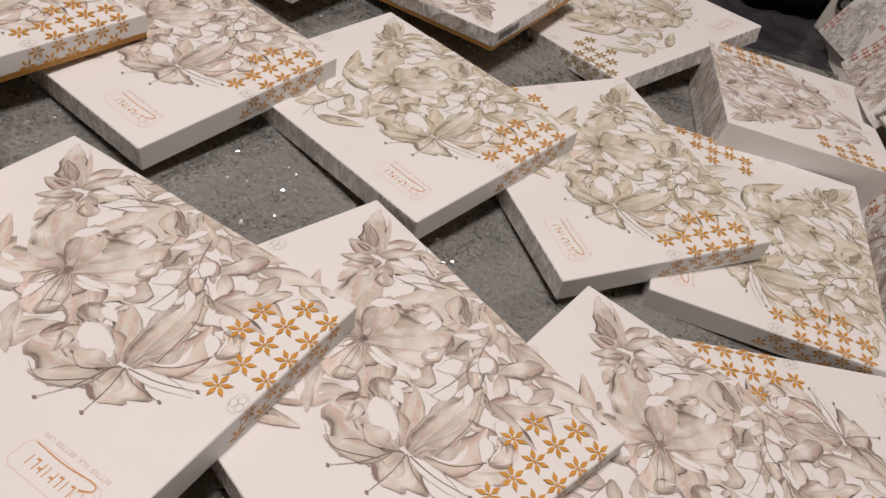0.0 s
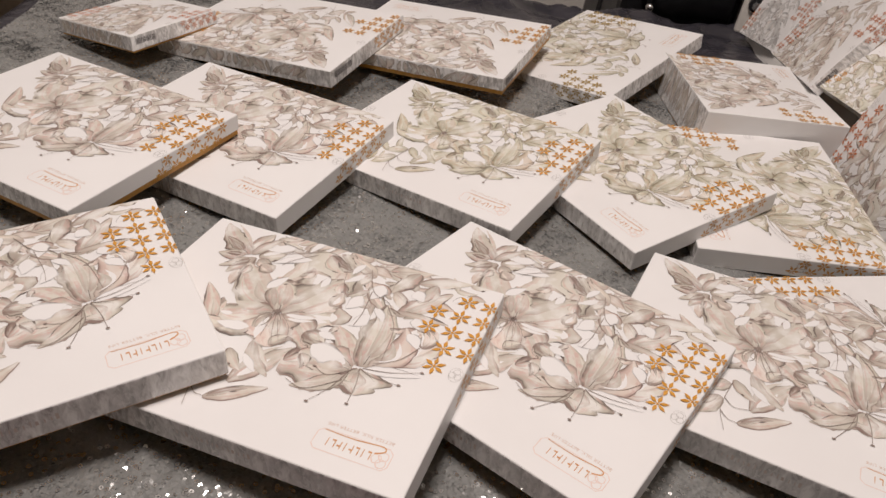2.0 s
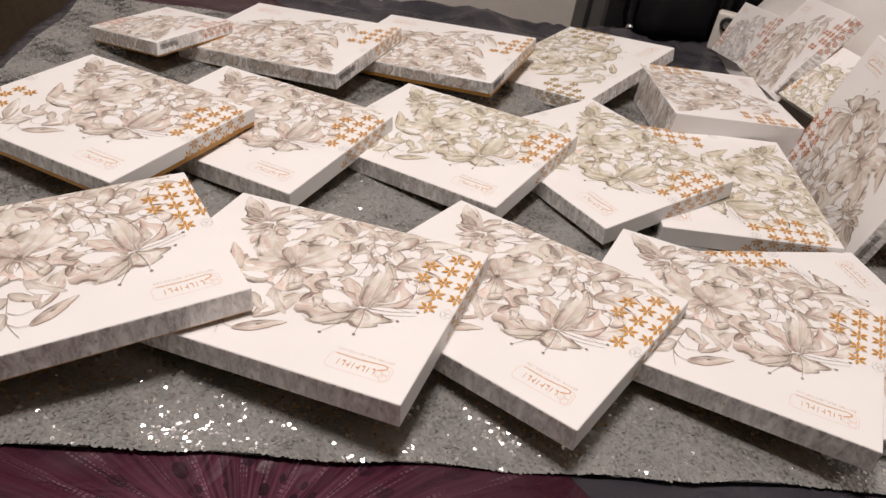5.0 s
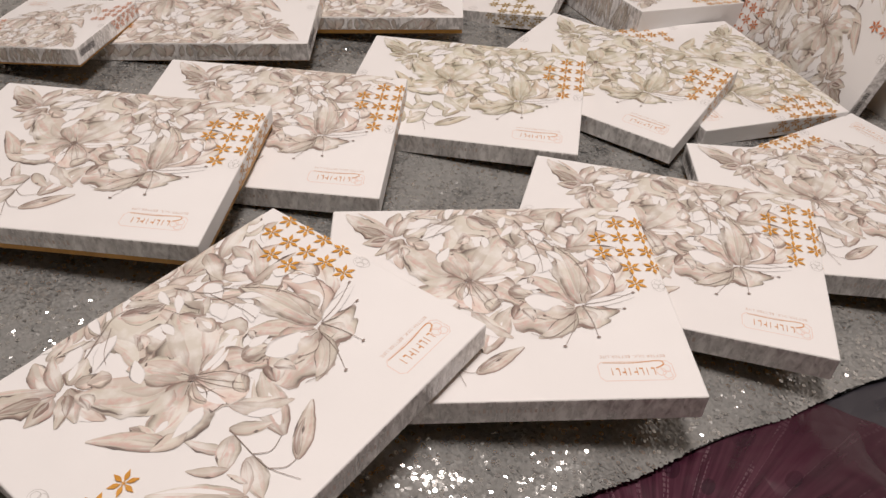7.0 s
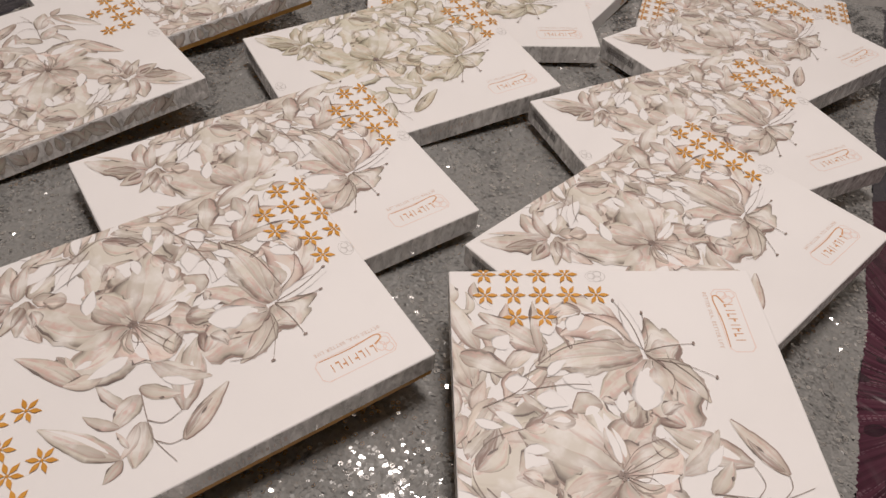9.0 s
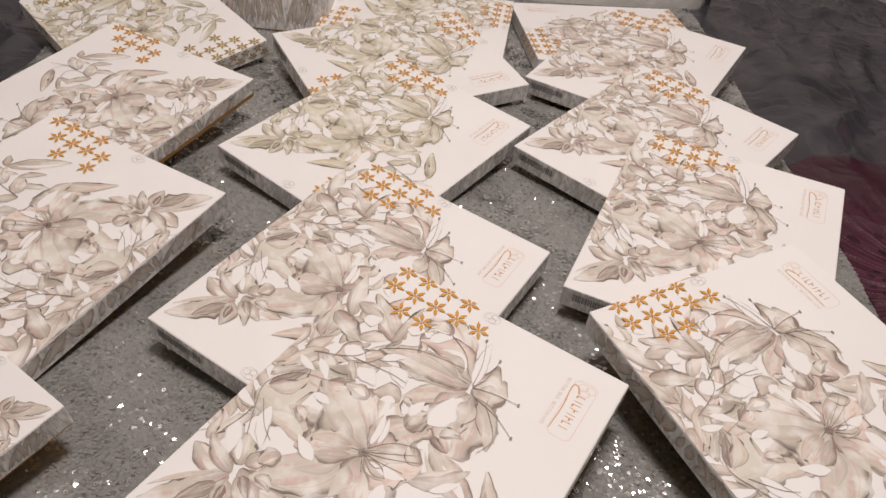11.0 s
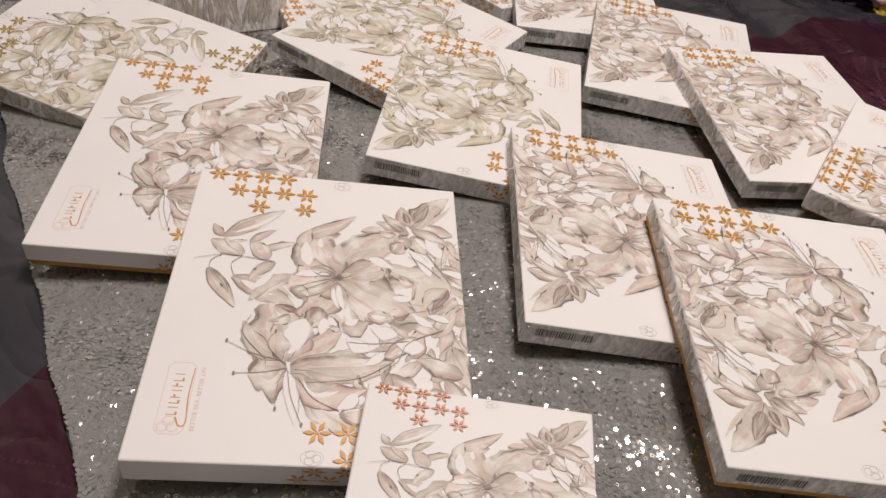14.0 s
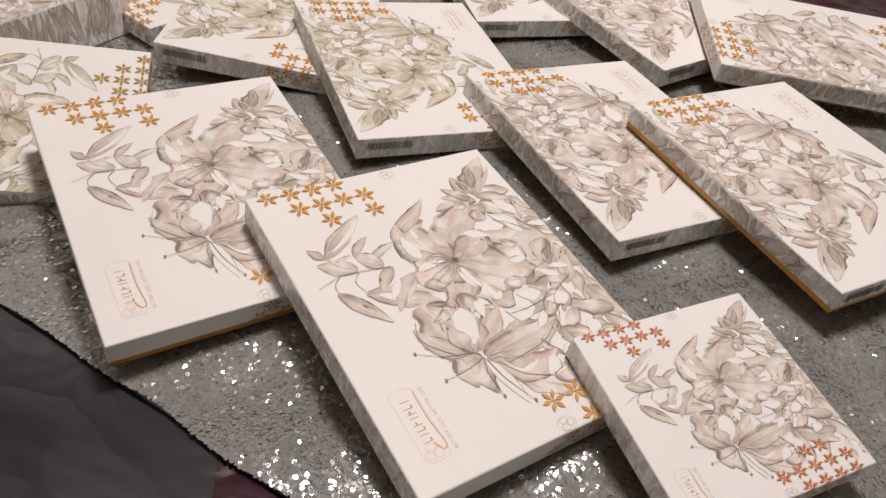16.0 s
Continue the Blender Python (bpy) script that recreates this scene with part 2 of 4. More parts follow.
class Art:
    """Flat printed shapes on the plane of a box: each new shape lies a hair above the one before."""
    def __init__(self, step=7e-7, start=5e-5):
        self.bm, self.z, self.step = bmesh.new(), start, step
        self.layers = [self.bm.verts.layers.float.new(k) for k in ("pu", "pv", "tone")]

    def petal(self, x0, y0, x1, y1, width, bend, tone, k, nu=12, nv=6, place=None, soft=False):
        """A petal from its base to its tip, k metres to the unit; bend bows it to its left. Large ones get drawn creases."""
        a, b = Vector((x0, y0)) * k, Vector((x1, y1)) * k
        along = b - a
        left = Vector((-along.y, along.x))
        n = left.normalized()
        seed = x1 * 31.7 + y1 * 17.3
        rng = random.Random(int(x1 * 7919 + y1 * 104729 + 5e5))
        ruffle = 0.42 if width > 0.06 else 0.20
        shade = rng.uniform(0, 0.08)

        def point(u, v):
            mid = a + along * u + left * bend * (4 * u * (1 - u)) * 0.5
            half = width * k * 0.5 * (math.sin(math.pi * min(1, u ** 0.8 * 0.94 + 0.04)) ** (0.42 if width > 0.14 else 0.68 if width > 0.09 else 0.92))
            half *= 1 + ruffle * noise.noise((u * 4.5, seed, 2.0 if v > 0 else 7.0)) + 0.5 * ruffle * noise.noise((u * 11.0, seed, 4.0 if v > 0 else 9.0))
            return mid + n * half * v

        grid = []
        for i in range(nu + 1):
            row = []
            for j in range(nv + 1):
                u, v = i / nu, 2 * j / nv - 1
                p = point(u, v)
                q = Vector((p.x, p.y, self.z))
                vert = self.bm.verts.new(place(q) if place else q)
                for layer, value in zip(self.layers, (u, v * (0.62 if soft else 1.0), tone + shade)):
                    vert[layer] = value
                row.append(vert)
            grid.append(row)
        for i in range(nu):
            for j in range(nv):
                self.bm.faces.new((grid[i][j], grid[i][j + 1], grid[i + 1][j + 1], grid[i + 1][j])[::-1])
        self.z += self.step
        if place or soft or tone < 0 or tone > 1.5:
            return
        # brushed accents that thicken and fade along the edge
        for v in ((-0.95, 0.95) if width > 0.06 else (rng.choice((-0.9, 0.9)),)):
            u0 = rng.uniform(0.30, 0.65)
            u1, thick = min(0.99, u0 + rng.uniform(0.12, 0.4)), rng.uniform(0.0022, 0.0085) * k
            if rng.random() < 0.8:
                self.stroke([point(u0 + (u1 - u0) * i / 8, v) for i in range(9)], n, thick, lambda s: math.sin(math.pi * s) ** 1.5 + 0.05)
        if width < 0.07:
            return
        for v in ((-0.3, 0.25) if width > 0.11 else (0.05,)):
            v += rng.uniform(-0.12, 0.12)
            top, thin = rng.uniform(0.3, 0.6), rng.uniform(0.0007, 0.0012) * k
            line = []
            for i in range(9):
                u = 0.03 + (top - 0.03) * i / 8
                p, w = point(u, v), thin * (1 - 0.8 * i / 8)
                pair = []
                for s in (1, -1):
                    q = p + n * w * s
                    vert = self.bm.verts.new((q.x, q.y, self.z))
                    for layer, value in zip(self.layers, (i / 8, 0.3 * s, 2.0)):
                        vert[layer] = value
                    pair.append(vert)
                line.append(pair)
            for r0, r1 in zip(line, line[1:]):
                self.bm.faces.new((r0[0], r0[1], r1[1], r1[0]))
        self.z += self.step

    def stroke(self, pts, n, thick, swell):
        """A brush stroke through the points whose width follows swell(0..1)."""
        last = len(pts) - 1
        line = []
        for i, p in enumerate(pts):
            pair = []
            for s in (1, -1):
                q = p + n * thick * swell(i / last) * s * 0.5
                vert = self.bm.verts.new((q.x, q.y, self.z))
                for layer, value in zip(self.layers, (0.45, 0.3 * s, 2.0)):
                    vert[layer] = value
                pair.append(vert)
            line.append(pair)
        for r0, r1 in zip(line, line[1:]):
            self.bm.faces.new((r0[0], r0[1], r1[1], r1[0]))
        self.z += self.step

    def curve(self, pts, width, k, knob=0.0, place=None):
        """A drawn line through three or more points, with a knob at its end."""
        p = [Vector(q) * k for q in pts]
        line = []
        for i in range(len(p) - 1):
            q0, q1, q2, q3 = p[max(0, i - 1)], p[i], p[i + 1], p[min(len(p) - 1, i + 2)]
            for s in range(6):
                t = s / 6
                line.append(0.5 * (2 * q1 + (q2 - q0) * t + (2 * q0 - 5 * q1 + 4 * q2 - q3) * t * t + (3 * q1 - q0 - 3 * q2 + q3) * t ** 3))
        line.append(p[-1])
        rows = []
        for i, c in enumerate(line):
            d = (line[min(i + 1, len(line) - 1)] - line[max(i - 1, 0)]).normalized()
            n = Vector((-d.y, d.x)) * width * k * 0.5 * (1.15 - 0.6 * i / len(line))
            rows.append([self.bm.verts.new((*(c + s * n), self.z)) for s in (1, -1)])
        for r0, r1 in zip(rows, rows[1:]):
            self.bm.faces.new((r0[0], r0[1], r1[1], r1[0]))
        if knob:
            self.disc(*(p[-1] / k), knob, k, 8)
        self.z += self.step

    def disc(self, x, y, r, k, n=8, squash=0.6):
        self.bm.faces.new([self.bm.verts.new((k * (x + r * math.cos(a)), k * (y + r * squash * math.sin(a)), self.z)) for a in (2 * math.pi * i / n for i in range(n))])

    def star(self, x, y, r, k, turn=0.0, place=None, limit=None):
        """A six-petalled star whose petals narrow to a small eye. What runs past the limit is cut off there."""
        def vert(p, q, c, t):
            v = Vector((k * (x + r * (c * p - t * q)), k * (y + r * (t * p + c * q)), self.z))
            if limit:
                v.x = max(limit[0], min(limit[1], v.x))
            return self.bm.verts.new(place(v) if place else v)

        turns = [(math.cos(a), math.sin(a)) for a in (math.radians(60 * i + turn) for i in range(6))]
        eye = [vert(0.055, -0.032, *a) for a in turns]
        for i, a in enumerate(turns):
            self.bm.faces.new([eye[i]] + [vert(p, q, *a) for p, q in ((0.18, -0.022), (0.42, -0.15), (0.60, -0.165), (1.0, 0.0), (0.60, 0.165), (0.42, 0.15), (0.18, 0.022))] + [eye[(i + 1) % 6]])
        self.bm.faces.new(eye)

    def bar(self, x0, x1, y0, y1, k, place=None):
        q = [Vector((k * x, k * y, self.z)) for x, y in ((x0, y0), (x1, y0), (x1, y1), (x0, y1))]
        self.bm.faces.new([self.bm.verts.new(place(p) if place else p) for p in q])

    def ring(self, x0, x1, y0, y1, w, k):
        self.bar(x0, x1, y0, y0 + w, k), self.bar(x0, x1, y1 - w, y1, k)
        self.bar(x0, x0 + w, y0 + w, y1 - w, k), self.bar(x1 - w, x1, y0 + w, y1 - w, k)


# ---- the lily print, in units of the box's long side; the logo corner is at upper left ----
THICKET = [(-0.248, -0.333, -0.412, -0.405, 0.048, 0.03, 0.25), (-0.143, -0.354, -0.268, -0.398, 0.065, -0.08, 0.35), (-0.234, -0.379, -0.188, -0.259, 0.056, -0.02, 0.45), (-0.083, -0.355, -0.160, -0.324, 0.034, 0.03, 0.75), (-0.197, -0.270, -0.252, -0.197, 0.037, 0.05, 0.30), (-0.244, -0.170, -0.359, -0.326, 0.061, 0.02, 0.20), (-0.233, -0.185, -0.395, -0.189, 0.027, 0.04, 0.50), (-0.118, -0.262, -0.203, -0.169, 0.040, -0.03, 0.25), (-0.113, -0.305, -0.007, -0.370, 0.049, -0.07, 0.45), (-0.097, -0.322, -0.052, -0.223, 0.039, 0.05, 0.30), (-0.127, -0.240, -0.052, -0.182, 0.023, -0.02, 0.55), (-0.275, -0.120, -0.371, -0.100, 0.046, -0.02, 0.50), (-0.303, -0.346, -0.279, -0.247, 0.040, 0.13, 0.60)]
FRINGE = [(-0.147, -0.400, -0.061, -0.396, 0.035, 0.05, 0.40), (-0.070, -0.375, 0.007, -0.403, 0.045, -0.03, 0.30), (-0.029, -0.317, 0.023, -0.380, 0.039, -0.00, 0.50), (-0.051, -0.265, -0.091, -0.369, 0.025, 0.02, 0.60), (-0.157, -0.169, -0.074, -0.211, 0.044, -0.02, 0.35), (-0.198, -0.137, -0.210, -0.013, 0.051, -0.08, 0.30), (-0.184, -0.247, -0.111, -0.279, 0.041, 0.02, 0.65), (0.146, -0.323, 0.247, -0.362, 0.033, -0.06, 0.30), (0.099, -0.350, 0.072, -0.285, 0.044, 0.21, 0.40), (0.132, -0.335, 0.121, -0.401, 0.027, 0.07, 0.60), (0.261, -0.363, 0.197, -0.381, 0.025, 0.07, 0.30), (0.145, -0.258, 0.099, -0.330, 0.023, 0.05, 0.20), (0.078, -0.351, 0.017, -0.427, 0.026, 0.03, 0.40)]
BUD = [(0.295, -0.256, 0.283, -0.380, 0.064, 0.13, 0.30), (0.267, -0.253, 0.195, -0.299, 0.057, -0.04, 0.35), (0.260, -0.245, 0.197, -0.209, 0.041, 0.02, 0.75), (0.276, -0.234, 0.276, -0.103, 0.052, -0.15, 0.30), (0.274, -0.246, 0.320, -0.148, 0.041, -0.03, 0.45), (0.301, -0.254, 0.456, -0.376, 0.072, 0.11, 0.35), (0.331, -0.263, 0.419, -0.308, 0.033, -0.02, 0.95), (0.312, -0.251, 0.396, -0.224, 0.050, 0.13, 0.30), (0.324, -0.247, 0.371, -0.231, 0.022, -0.01, 0.98), (0.294, -0.238, 0.357, -0.168, 0.031, 0.11, 0.40), (0.285, -0.231, 0.322, -0.181, 0.027, 0.07, 0.90), (0.292, -0.257, 0.241, -0.366, 0.034, 0.13, 0.50)]
SPRIG = [(0.057, 0.238, -0.036, 0.065, 0.061, 0.04, 0.30), (0.082, 0.306, -0.052, 0.217, 0.040, 0.00, 0.55), (0.074, 0.301, -0.007, 0.241, 0.019, 0.14, 0.90), (0.120, 0.132, 0.048, 0.194, 0.034, -0.09, 0.25), (0.077, 0.078, -0.028, 0.186, 0.043, -0.15, 0.50), (0.156, 0.176, 0.200, 0.071, 0.026, 0.15, 0.60), (0.126, 0.152, 0.201, 0.210, 0.051, -0.04, 0.25), (0.188, 0.211, 0.247, 0.143, 0.026, 0.12, 0.45), (0.140, 0.222, 0.189, 0.318, 0.052, 0.01, 0.30), (0.152, 0.223, 0.211, 0.286, 0.023, 0.15, 0.70), (0.209, 0.284, 0.335, 0.126, 0.051, 0.01, 0.35), (0.206, 0.287, 0.255, 0.320, 0.027, 0.07, 0.60), (0.186, 0.268, 0.198, 0.217, 0.013, -0.01, 0.30)]
NOD = [(-0.218, 0.079, -0.030, 0.118, 0.160, -0.05, 0.30), (-0.218, 0.057, -0.100, -0.070, 0.064, 0.01, 0.35), (-0.239, 0.056, -0.206, -0.204, 0.088, -0.08, 0.25), (-0.291, 0.019, -0.376, -0.150, 0.105, -0.13, 0.30), (-0.364, -0.070, -0.342, -0.147, 0.046, -0.24, 0.90), (-0.257, 0.047, -0.289, -0.132, 0.079, -0.41, 0.40), (-0.242, 0.064, -0.259, 0.156, 0.115, 0.30, 0.20), (-0.246, 0.063, -0.397, 0.032, 0.035, 0.04, -0.50), (-0.215, 0.083, -0.096, 0.188, 0.054, 0.23, 0.55), (-0.216, 0.074, -0.060, 0.072, 0.105, -0.12, 0.04)]
ROSE = [(0.066, -0.062, 0.063, -0.367, 0.207, -0.16, 0.30), (0.023, -0.150, 0.071, -0.263, 0.098, -0.10, 0.45), (0.009, -0.172, 0.058, -0.251, 0.060, -0.34, -0.50), (0.080, -0.051, 0.278, -0.215, 0.098, 0.20, 0.25), (0.192, -0.199, 0.239, -0.227, 0.049, -0.10, 0.80), (0.059, -0.054, -0.120, -0.091, 0.102, -0.06, 0.30), (-0.095, -0.062, -0.076, -0.132, 0.053, -0.31, 0.70), (0.057, -0.040, -0.065, 0.051, 0.092, 0.29, 0.35), (-0.037, -0.008, -0.108, 0.029, 0.063, 0.11, 0.90)]
HEART = [(0.069, -0.050, -0.039, -0.253, 0.127, -0.08, 0.20), (-0.050, -0.129, -0.053, -0.201, 0.041, -0.09, 0.80), (0.077, -0.053, 0.154, -0.192, 0.091, -0.09, 0.15), (0.164, -0.130, 0.128, -0.200, 0.032, 0.03, -0.50), (0.088, -0.035, 0.267, 0.031, 0.129, 0.32, 0.20), (0.224, 0.073, 0.334, -0.085, 0.049, -0.09, 0.35), (0.182, 0.066, 0.262, 0.045, 0.043, 0.05, 0.50), (0.075, -0.040, 0.028, 0.088, 0.124, -0.01, 0.08), (0.052, -0.038, -0.035, -0.068, 0.046, -0.02, 0.40), (0.049, -0.047, -0.040, -0.067, 0.019, -0.08, -0.50), (0.089, -0.030, 0.107, 0.036, 0.036, -0.05, 0.50)]
BARE = [(-0.152, -0.279, -0.141, -0.207, 0.055), (-0.078, -0.305, -0.033, -0.248, 0.025), (-0.114, -0.208, -0.093, -0.140, 0.048), (0.182, -0.346, 0.260, -0.297, 0.043), (0.108, -0.306, 0.211, -0.244, 0.035), (0.105, -0.416, 0.131, -0.336, 0.028), (-0.078, 0.034, -0.182, 0.045, 0.072), (0.118, 0.040, 0.212, 0.054, 0.039), (0.190, 0.009, 0.228, 0.014, 0.018), (-0.303, -0.111, -0.347, -0.064, 0.040), (-0.298, -0.180, -0.323, -0.139, 0.036), (-0.255, -0.298, -0.289, -0.258, 0.045), (0.069, 0.135, 0.010, 0.184, 0.025), (-0.169, -0.141, -0.131, -0.077, 0.046), (-0.058, -0.352, -0.040, -0.292, 0.025), (-0.173, -0.175, -0.215, -0.128, 0.029), (-0.072, -0.019, -0.127, -0.009, 0.029), (0.015, -0.248, 0.019, -0.196, 0.028)]      # gaps where the paper shows
RATIO = 0.796


def scatter(art, k):
    """Small overlapping leaves that crowd the edge where the picture runs off the lid."""
    rng = random.Random(21)
    for i in range(64):
        x, y = -0.40 + 0.66 * (i + rng.random()) / 64, -0.40 + 0.12 * rng.random() ** 1.4
        a, size = rng.gauss(-2.4, 0.9), rng.uniform(0.05, 0.11)
        art.petal(x, y, x + size * math.cos(a), y + size * math.sin(a), size * rng.uniform(0.25, 0.5), rng.uniform(-0.35, 0.35), -0.5 if rng.random() < 0.30 else rng.uniform(0.1, 0.75), k, 7)
    for i in range(26):
        x, y, a, size = rng.uniform(-0.30, 0.16), rng.uniform(-0.33, -0.16), rng.gauss(-2.5, 1.1), rng.uniform(0.04, 0.08)
        art.petal(x, y, x + size * math.cos(a), y + size * math.sin(a), size * rng.uniform(0.25, 0.5), rng.uniform(-0.4, 0.4), -0.5 if i % 3 == 0 else rng.uniform(0.2, 0.9), k, 7)


def lily_print(k, name_key, mat):
    """The flower picture as one printed sheet."""
    art = Art()
    scatter(art, k)
    rng = random.Random(6)
    for group in (FRINGE, THICKET, SPRIG, NOD, BUD, ROSE, HEART):
        for i, (x0, y0, x1, y1, w, bend, tone) in enumerate(group):
            if w > 0.028 and tone >= 0 and rng.random() < 0.6:
                # a darker wash that shows along one side, where the petal lies over its neighbours
                far, slip = math.hypot(x1 - x0, y1 - y0), rng.choice((-1, 1)) * (0.04 * w + 0.0018)
                ox, oy = -(y1 - y0) / far * slip, (x1 - x0) / far * slip
                art.petal(x0 + ox, y0 + oy, x1 + ox, y1 + oy, 1.06 * w, bend, 0.93, k, soft=True)
            art.petal(x0, y0, x1, y1, 1.08 * w, bend, max(tone, 0.62) if group is BUD else tone, k)
            if w > 0.035 and tone > 0:
                # lengthwise folds: one lit, one shaded
                for n, lie in enumerate((rng.uniform(0.2, 0.5), rng.uniform(-0.5, -0.2), rng.uniform(-0.15, 0.15))):
                    if rng.random() < (0.85 if w > 0.06 else 0.5):
                        dx, dy = -(y1 - y0), x1 - x0
                        far = math.hypot(dx, dy)
                        ox, oy = lie * w * dx / far, lie * w * dy / far
                        top = rng.uniform(0.6, 0.97)
                        art.petal(x0 + 0.15 * (x1 - x0) + 0.5 * ox, y0 + 0.15 * (y1 - y0) + 0.5 * oy, x0 + top * (x1 - x0) + 0.8 * ox, y0 + top * (y1 - y0) + 0.8 * oy,
                                  w * rng.uniform(0.20, 0.42), bend + rng.uniform(-0.1, 0.1) + 0.3 * lie, rng.choice((-0.5, 0.02, 0.06, 0.10, 0.5, 0.8)), k, 9, soft=True)
            if w > 0.06 and tone > 0 and group in (ROSE, HEART, NOD):
                # the tip curls back on itself: a pale fold with a dark lip under it
                side = 1 if i % 2 else -1
                a = math.atan2(y1 - y0, x1 - x0) + side * 2.0
                size = 0.55 * w
                bx, by = x0 + 0.95 * (x1 - x0), y0 + 0.95 * (y1 - y0)
                art.petal(bx, by, bx + size * math.cos(a), by + size * math.sin(a), 0.32 * w, 0.3 * side, 0.95, k, 8)
                art.petal(bx, by, bx + 0.9 * size * math.cos(a + 0.25 * side), by + 0.9 * size * math.sin(a + 0.25 * side), 0.22 * w, 0.35 * side, 0.12 + 0.05 * (i % 4), k, 8)
    for x0, y0, x1, y1, w in BARE:
        art.petal(x0, y0, x1, y1, w, rng.uniform(-0.2, 0.2), -0.5, k, 8)
    assert art.z < 7.4e-4
    bm = art.bm
    lim_x, lim_y = 0.4985 * k, RATIO / 2 * k - 0.0004
    for v in bm.verts:
        v.co.x, v.co.y = max(-lim_x, min(lim_x, v.co.x)), max(-lim_y, min(lim_y, v.co.y))
    me = bpy.data.meshes.new(name_key)
    bm.to_mesh(me)
    me.materials.append(mat)
    bm.free()
    return me


STEMS = [[(0.201, -0.296), (0.131, -0.336), (0.063, -0.364), (-0.007, -0.324), (-0.036, -0.241)], [(0.225, -0.351), (0.165, -0.340), (0.119, -0.341)], [(0.101, -0.336), (0.156, -0.283), (0.179, -0.243)], [(-0.088, -0.334), (-0.136, -0.241), (-0.193, -0.214), (-0.215, -0.194)], [(-0.132, -0.239), (-0.147, -0.140), (-0.146, -0.080)], [(0.120, 0.136), (0.132, 0.224), (0.134, 0.278), (0.111, 0.349)], [(0.134, 0.278), (0.109, 0.303), (0.079, 0.305)], [(0.131, 0.224), (0.101, 0.248), (0.058, 0.236)], [(-0.202, -0.197), (-0.257, -0.112), (-0.277, 0.019)], [(-0.354, -0.070), (-0.319, -0.004), (-0.262, 0.036)], [(-0.213, 0.119), (-0.137, 0.184), (-0.077, 0.171)]]
STAMENS = [[(0.064, -0.045), (0.015, -0.002), (-0.009, 0.063)], [(0.072, -0.041), (0.043, 0.010), (0.014, 0.057)], [(0.075, -0.040), (0.056, 0.015), (0.024, 0.078)], [(0.081, -0.037), (0.094, 0.002), (0.065, 0.019)], [(0.078, -0.039), (0.076, 0.009), (0.069, 0.061)], [(0.086, -0.038), (0.111, 0.003), (0.103, 0.034)]]
ANTHERS = [[(-0.238, 0.064), (-0.281, 0.081), (-0.355, 0.081)], [(-0.238, 0.064), (-0.253, 0.122), (-0.260, 0.189)], [(-0.215, 0.083), (-0.197, 0.155), (-0.163, 0.220)], [(-0.230, 0.067), (-0.171, 0.118), (-0.124, 0.103)], [(-0.244, 0.062), (-0.318, 0.048), (-0.395, 0.016)]]


def line_prints(k):
    """Stems and stamens, each a drawn line of its own."""
    made = []

    def line(name, pts, width, knob=0.0):
        art = Art(start=8.2e-4 + 1e-6 * len(made))
        art.curve(pts, width, k, knob)
        made.append((name, as_mesh(name, art.bm, LINE)))

    for pts in STEMS:
        line("stem", pts, 0.0019)
    for pts in STAMENS:
        line("stamen", pts, 0.0015)
    for pts in ANTHERS:
        line("stamen", pts, 0.0019, 0.0058)
    art = Art(start=8.8e-4)
    for i in range(16):
        a = i * 2.4
        art.disc(0.078 + 0.0028 * math.sqrt(i) * math.cos(a), -0.046 + 0.0028 * math.sqrt(i) * math.sin(a), 0.0034, k, 6, 1.0)
    made.append(("flower_eye", as_mesh("flower_eye", art.bm, LINE)))
    return made


T_STARS = [(0.479, 4), (0.479, 3), (0.479, 2), (0.479, 1), (0.410, 3), (0.410, 2), (0.410, 1), (0.410, 0), (0.343, 2), (0.343, 0)]
S_STARS = [(-0.484, 0), (-0.484, 1), (-0.484, 2), (-0.484, 3), (-0.414, 0), (-0.414, 1), (-0.414, 2), (-0.414, 3), (-0.414, 4), (-0.343, 1), (-0.343, 2)]


def star_prints(k, thick, mat):
    """Each printed star: those on the lid, and those that run on over the short sides."""
    made = []
    low = -thick * 0.80
    rim = 0.4985 * k

    def star(*args, **more):
        art = Art(start=7.6e-4)
        art.star(*args, **more)
        if art.bm.faces:
            made.append(("star", as_mesh("star", art.bm, mat)))

    for x, n in T_STARS:
        star(x, 0.067 + 0.068 * n, 0.034, k, 90, limit=(-rim, rim))
    for x, n in S_STARS:
        star(x, -0.307 + 0.0712 * n, 0.034, k, 90, limit=(-rim, rim))
    for side, first, gap in ((-1, -0.307, 0.0712), (1, 0.067, 0.068)):
        fold = lambda p, s=side: Vector((s * (0.5 * k + 0.0002), p.y, p.x))
        for n in range(5):
            for dx, dy in ((-0.020, 0.0), (-0.060, 0.035)):
                star(dx, first + gap * n + dy, 0.028, k, 90, fold, limit=(low, -0.0012))
    return made


def side_print(k, thick, mat):
    """The flowers that wrap over the long side by the bud."""
    art = Art()
    rng = random.Random(11)
    y = RATIO / 2 * k + 0.0002
    fold = lambda p: Vector((p.x, -y - (p.z - 6e-5), p.y))
    low, high = -thick * 0.80 / k, -0.008
    for i in range(34):
        x = -0.44 + 0.78 * i / 33 + rng.uniform(-0.01, 0.01)
        dx, w = rng.uniform(-0.09, 0.09), rng.uniform(0.02, 0.04)
        flip = rng.random() < 0.5
        a, b = (high, low + 0.006) if flip else (low + 0.006, high)
        art.petal(x, a, x + dx, b, w, rng.uniform(-0.2, 0.2), rng.uniform(0.2, 0.7), k, 6, 4, fold)
    for v in art.bm.verts:
        v.co.z = max(-thick * 0.8, min(-0.0012, v.co.z))
    return art.bm


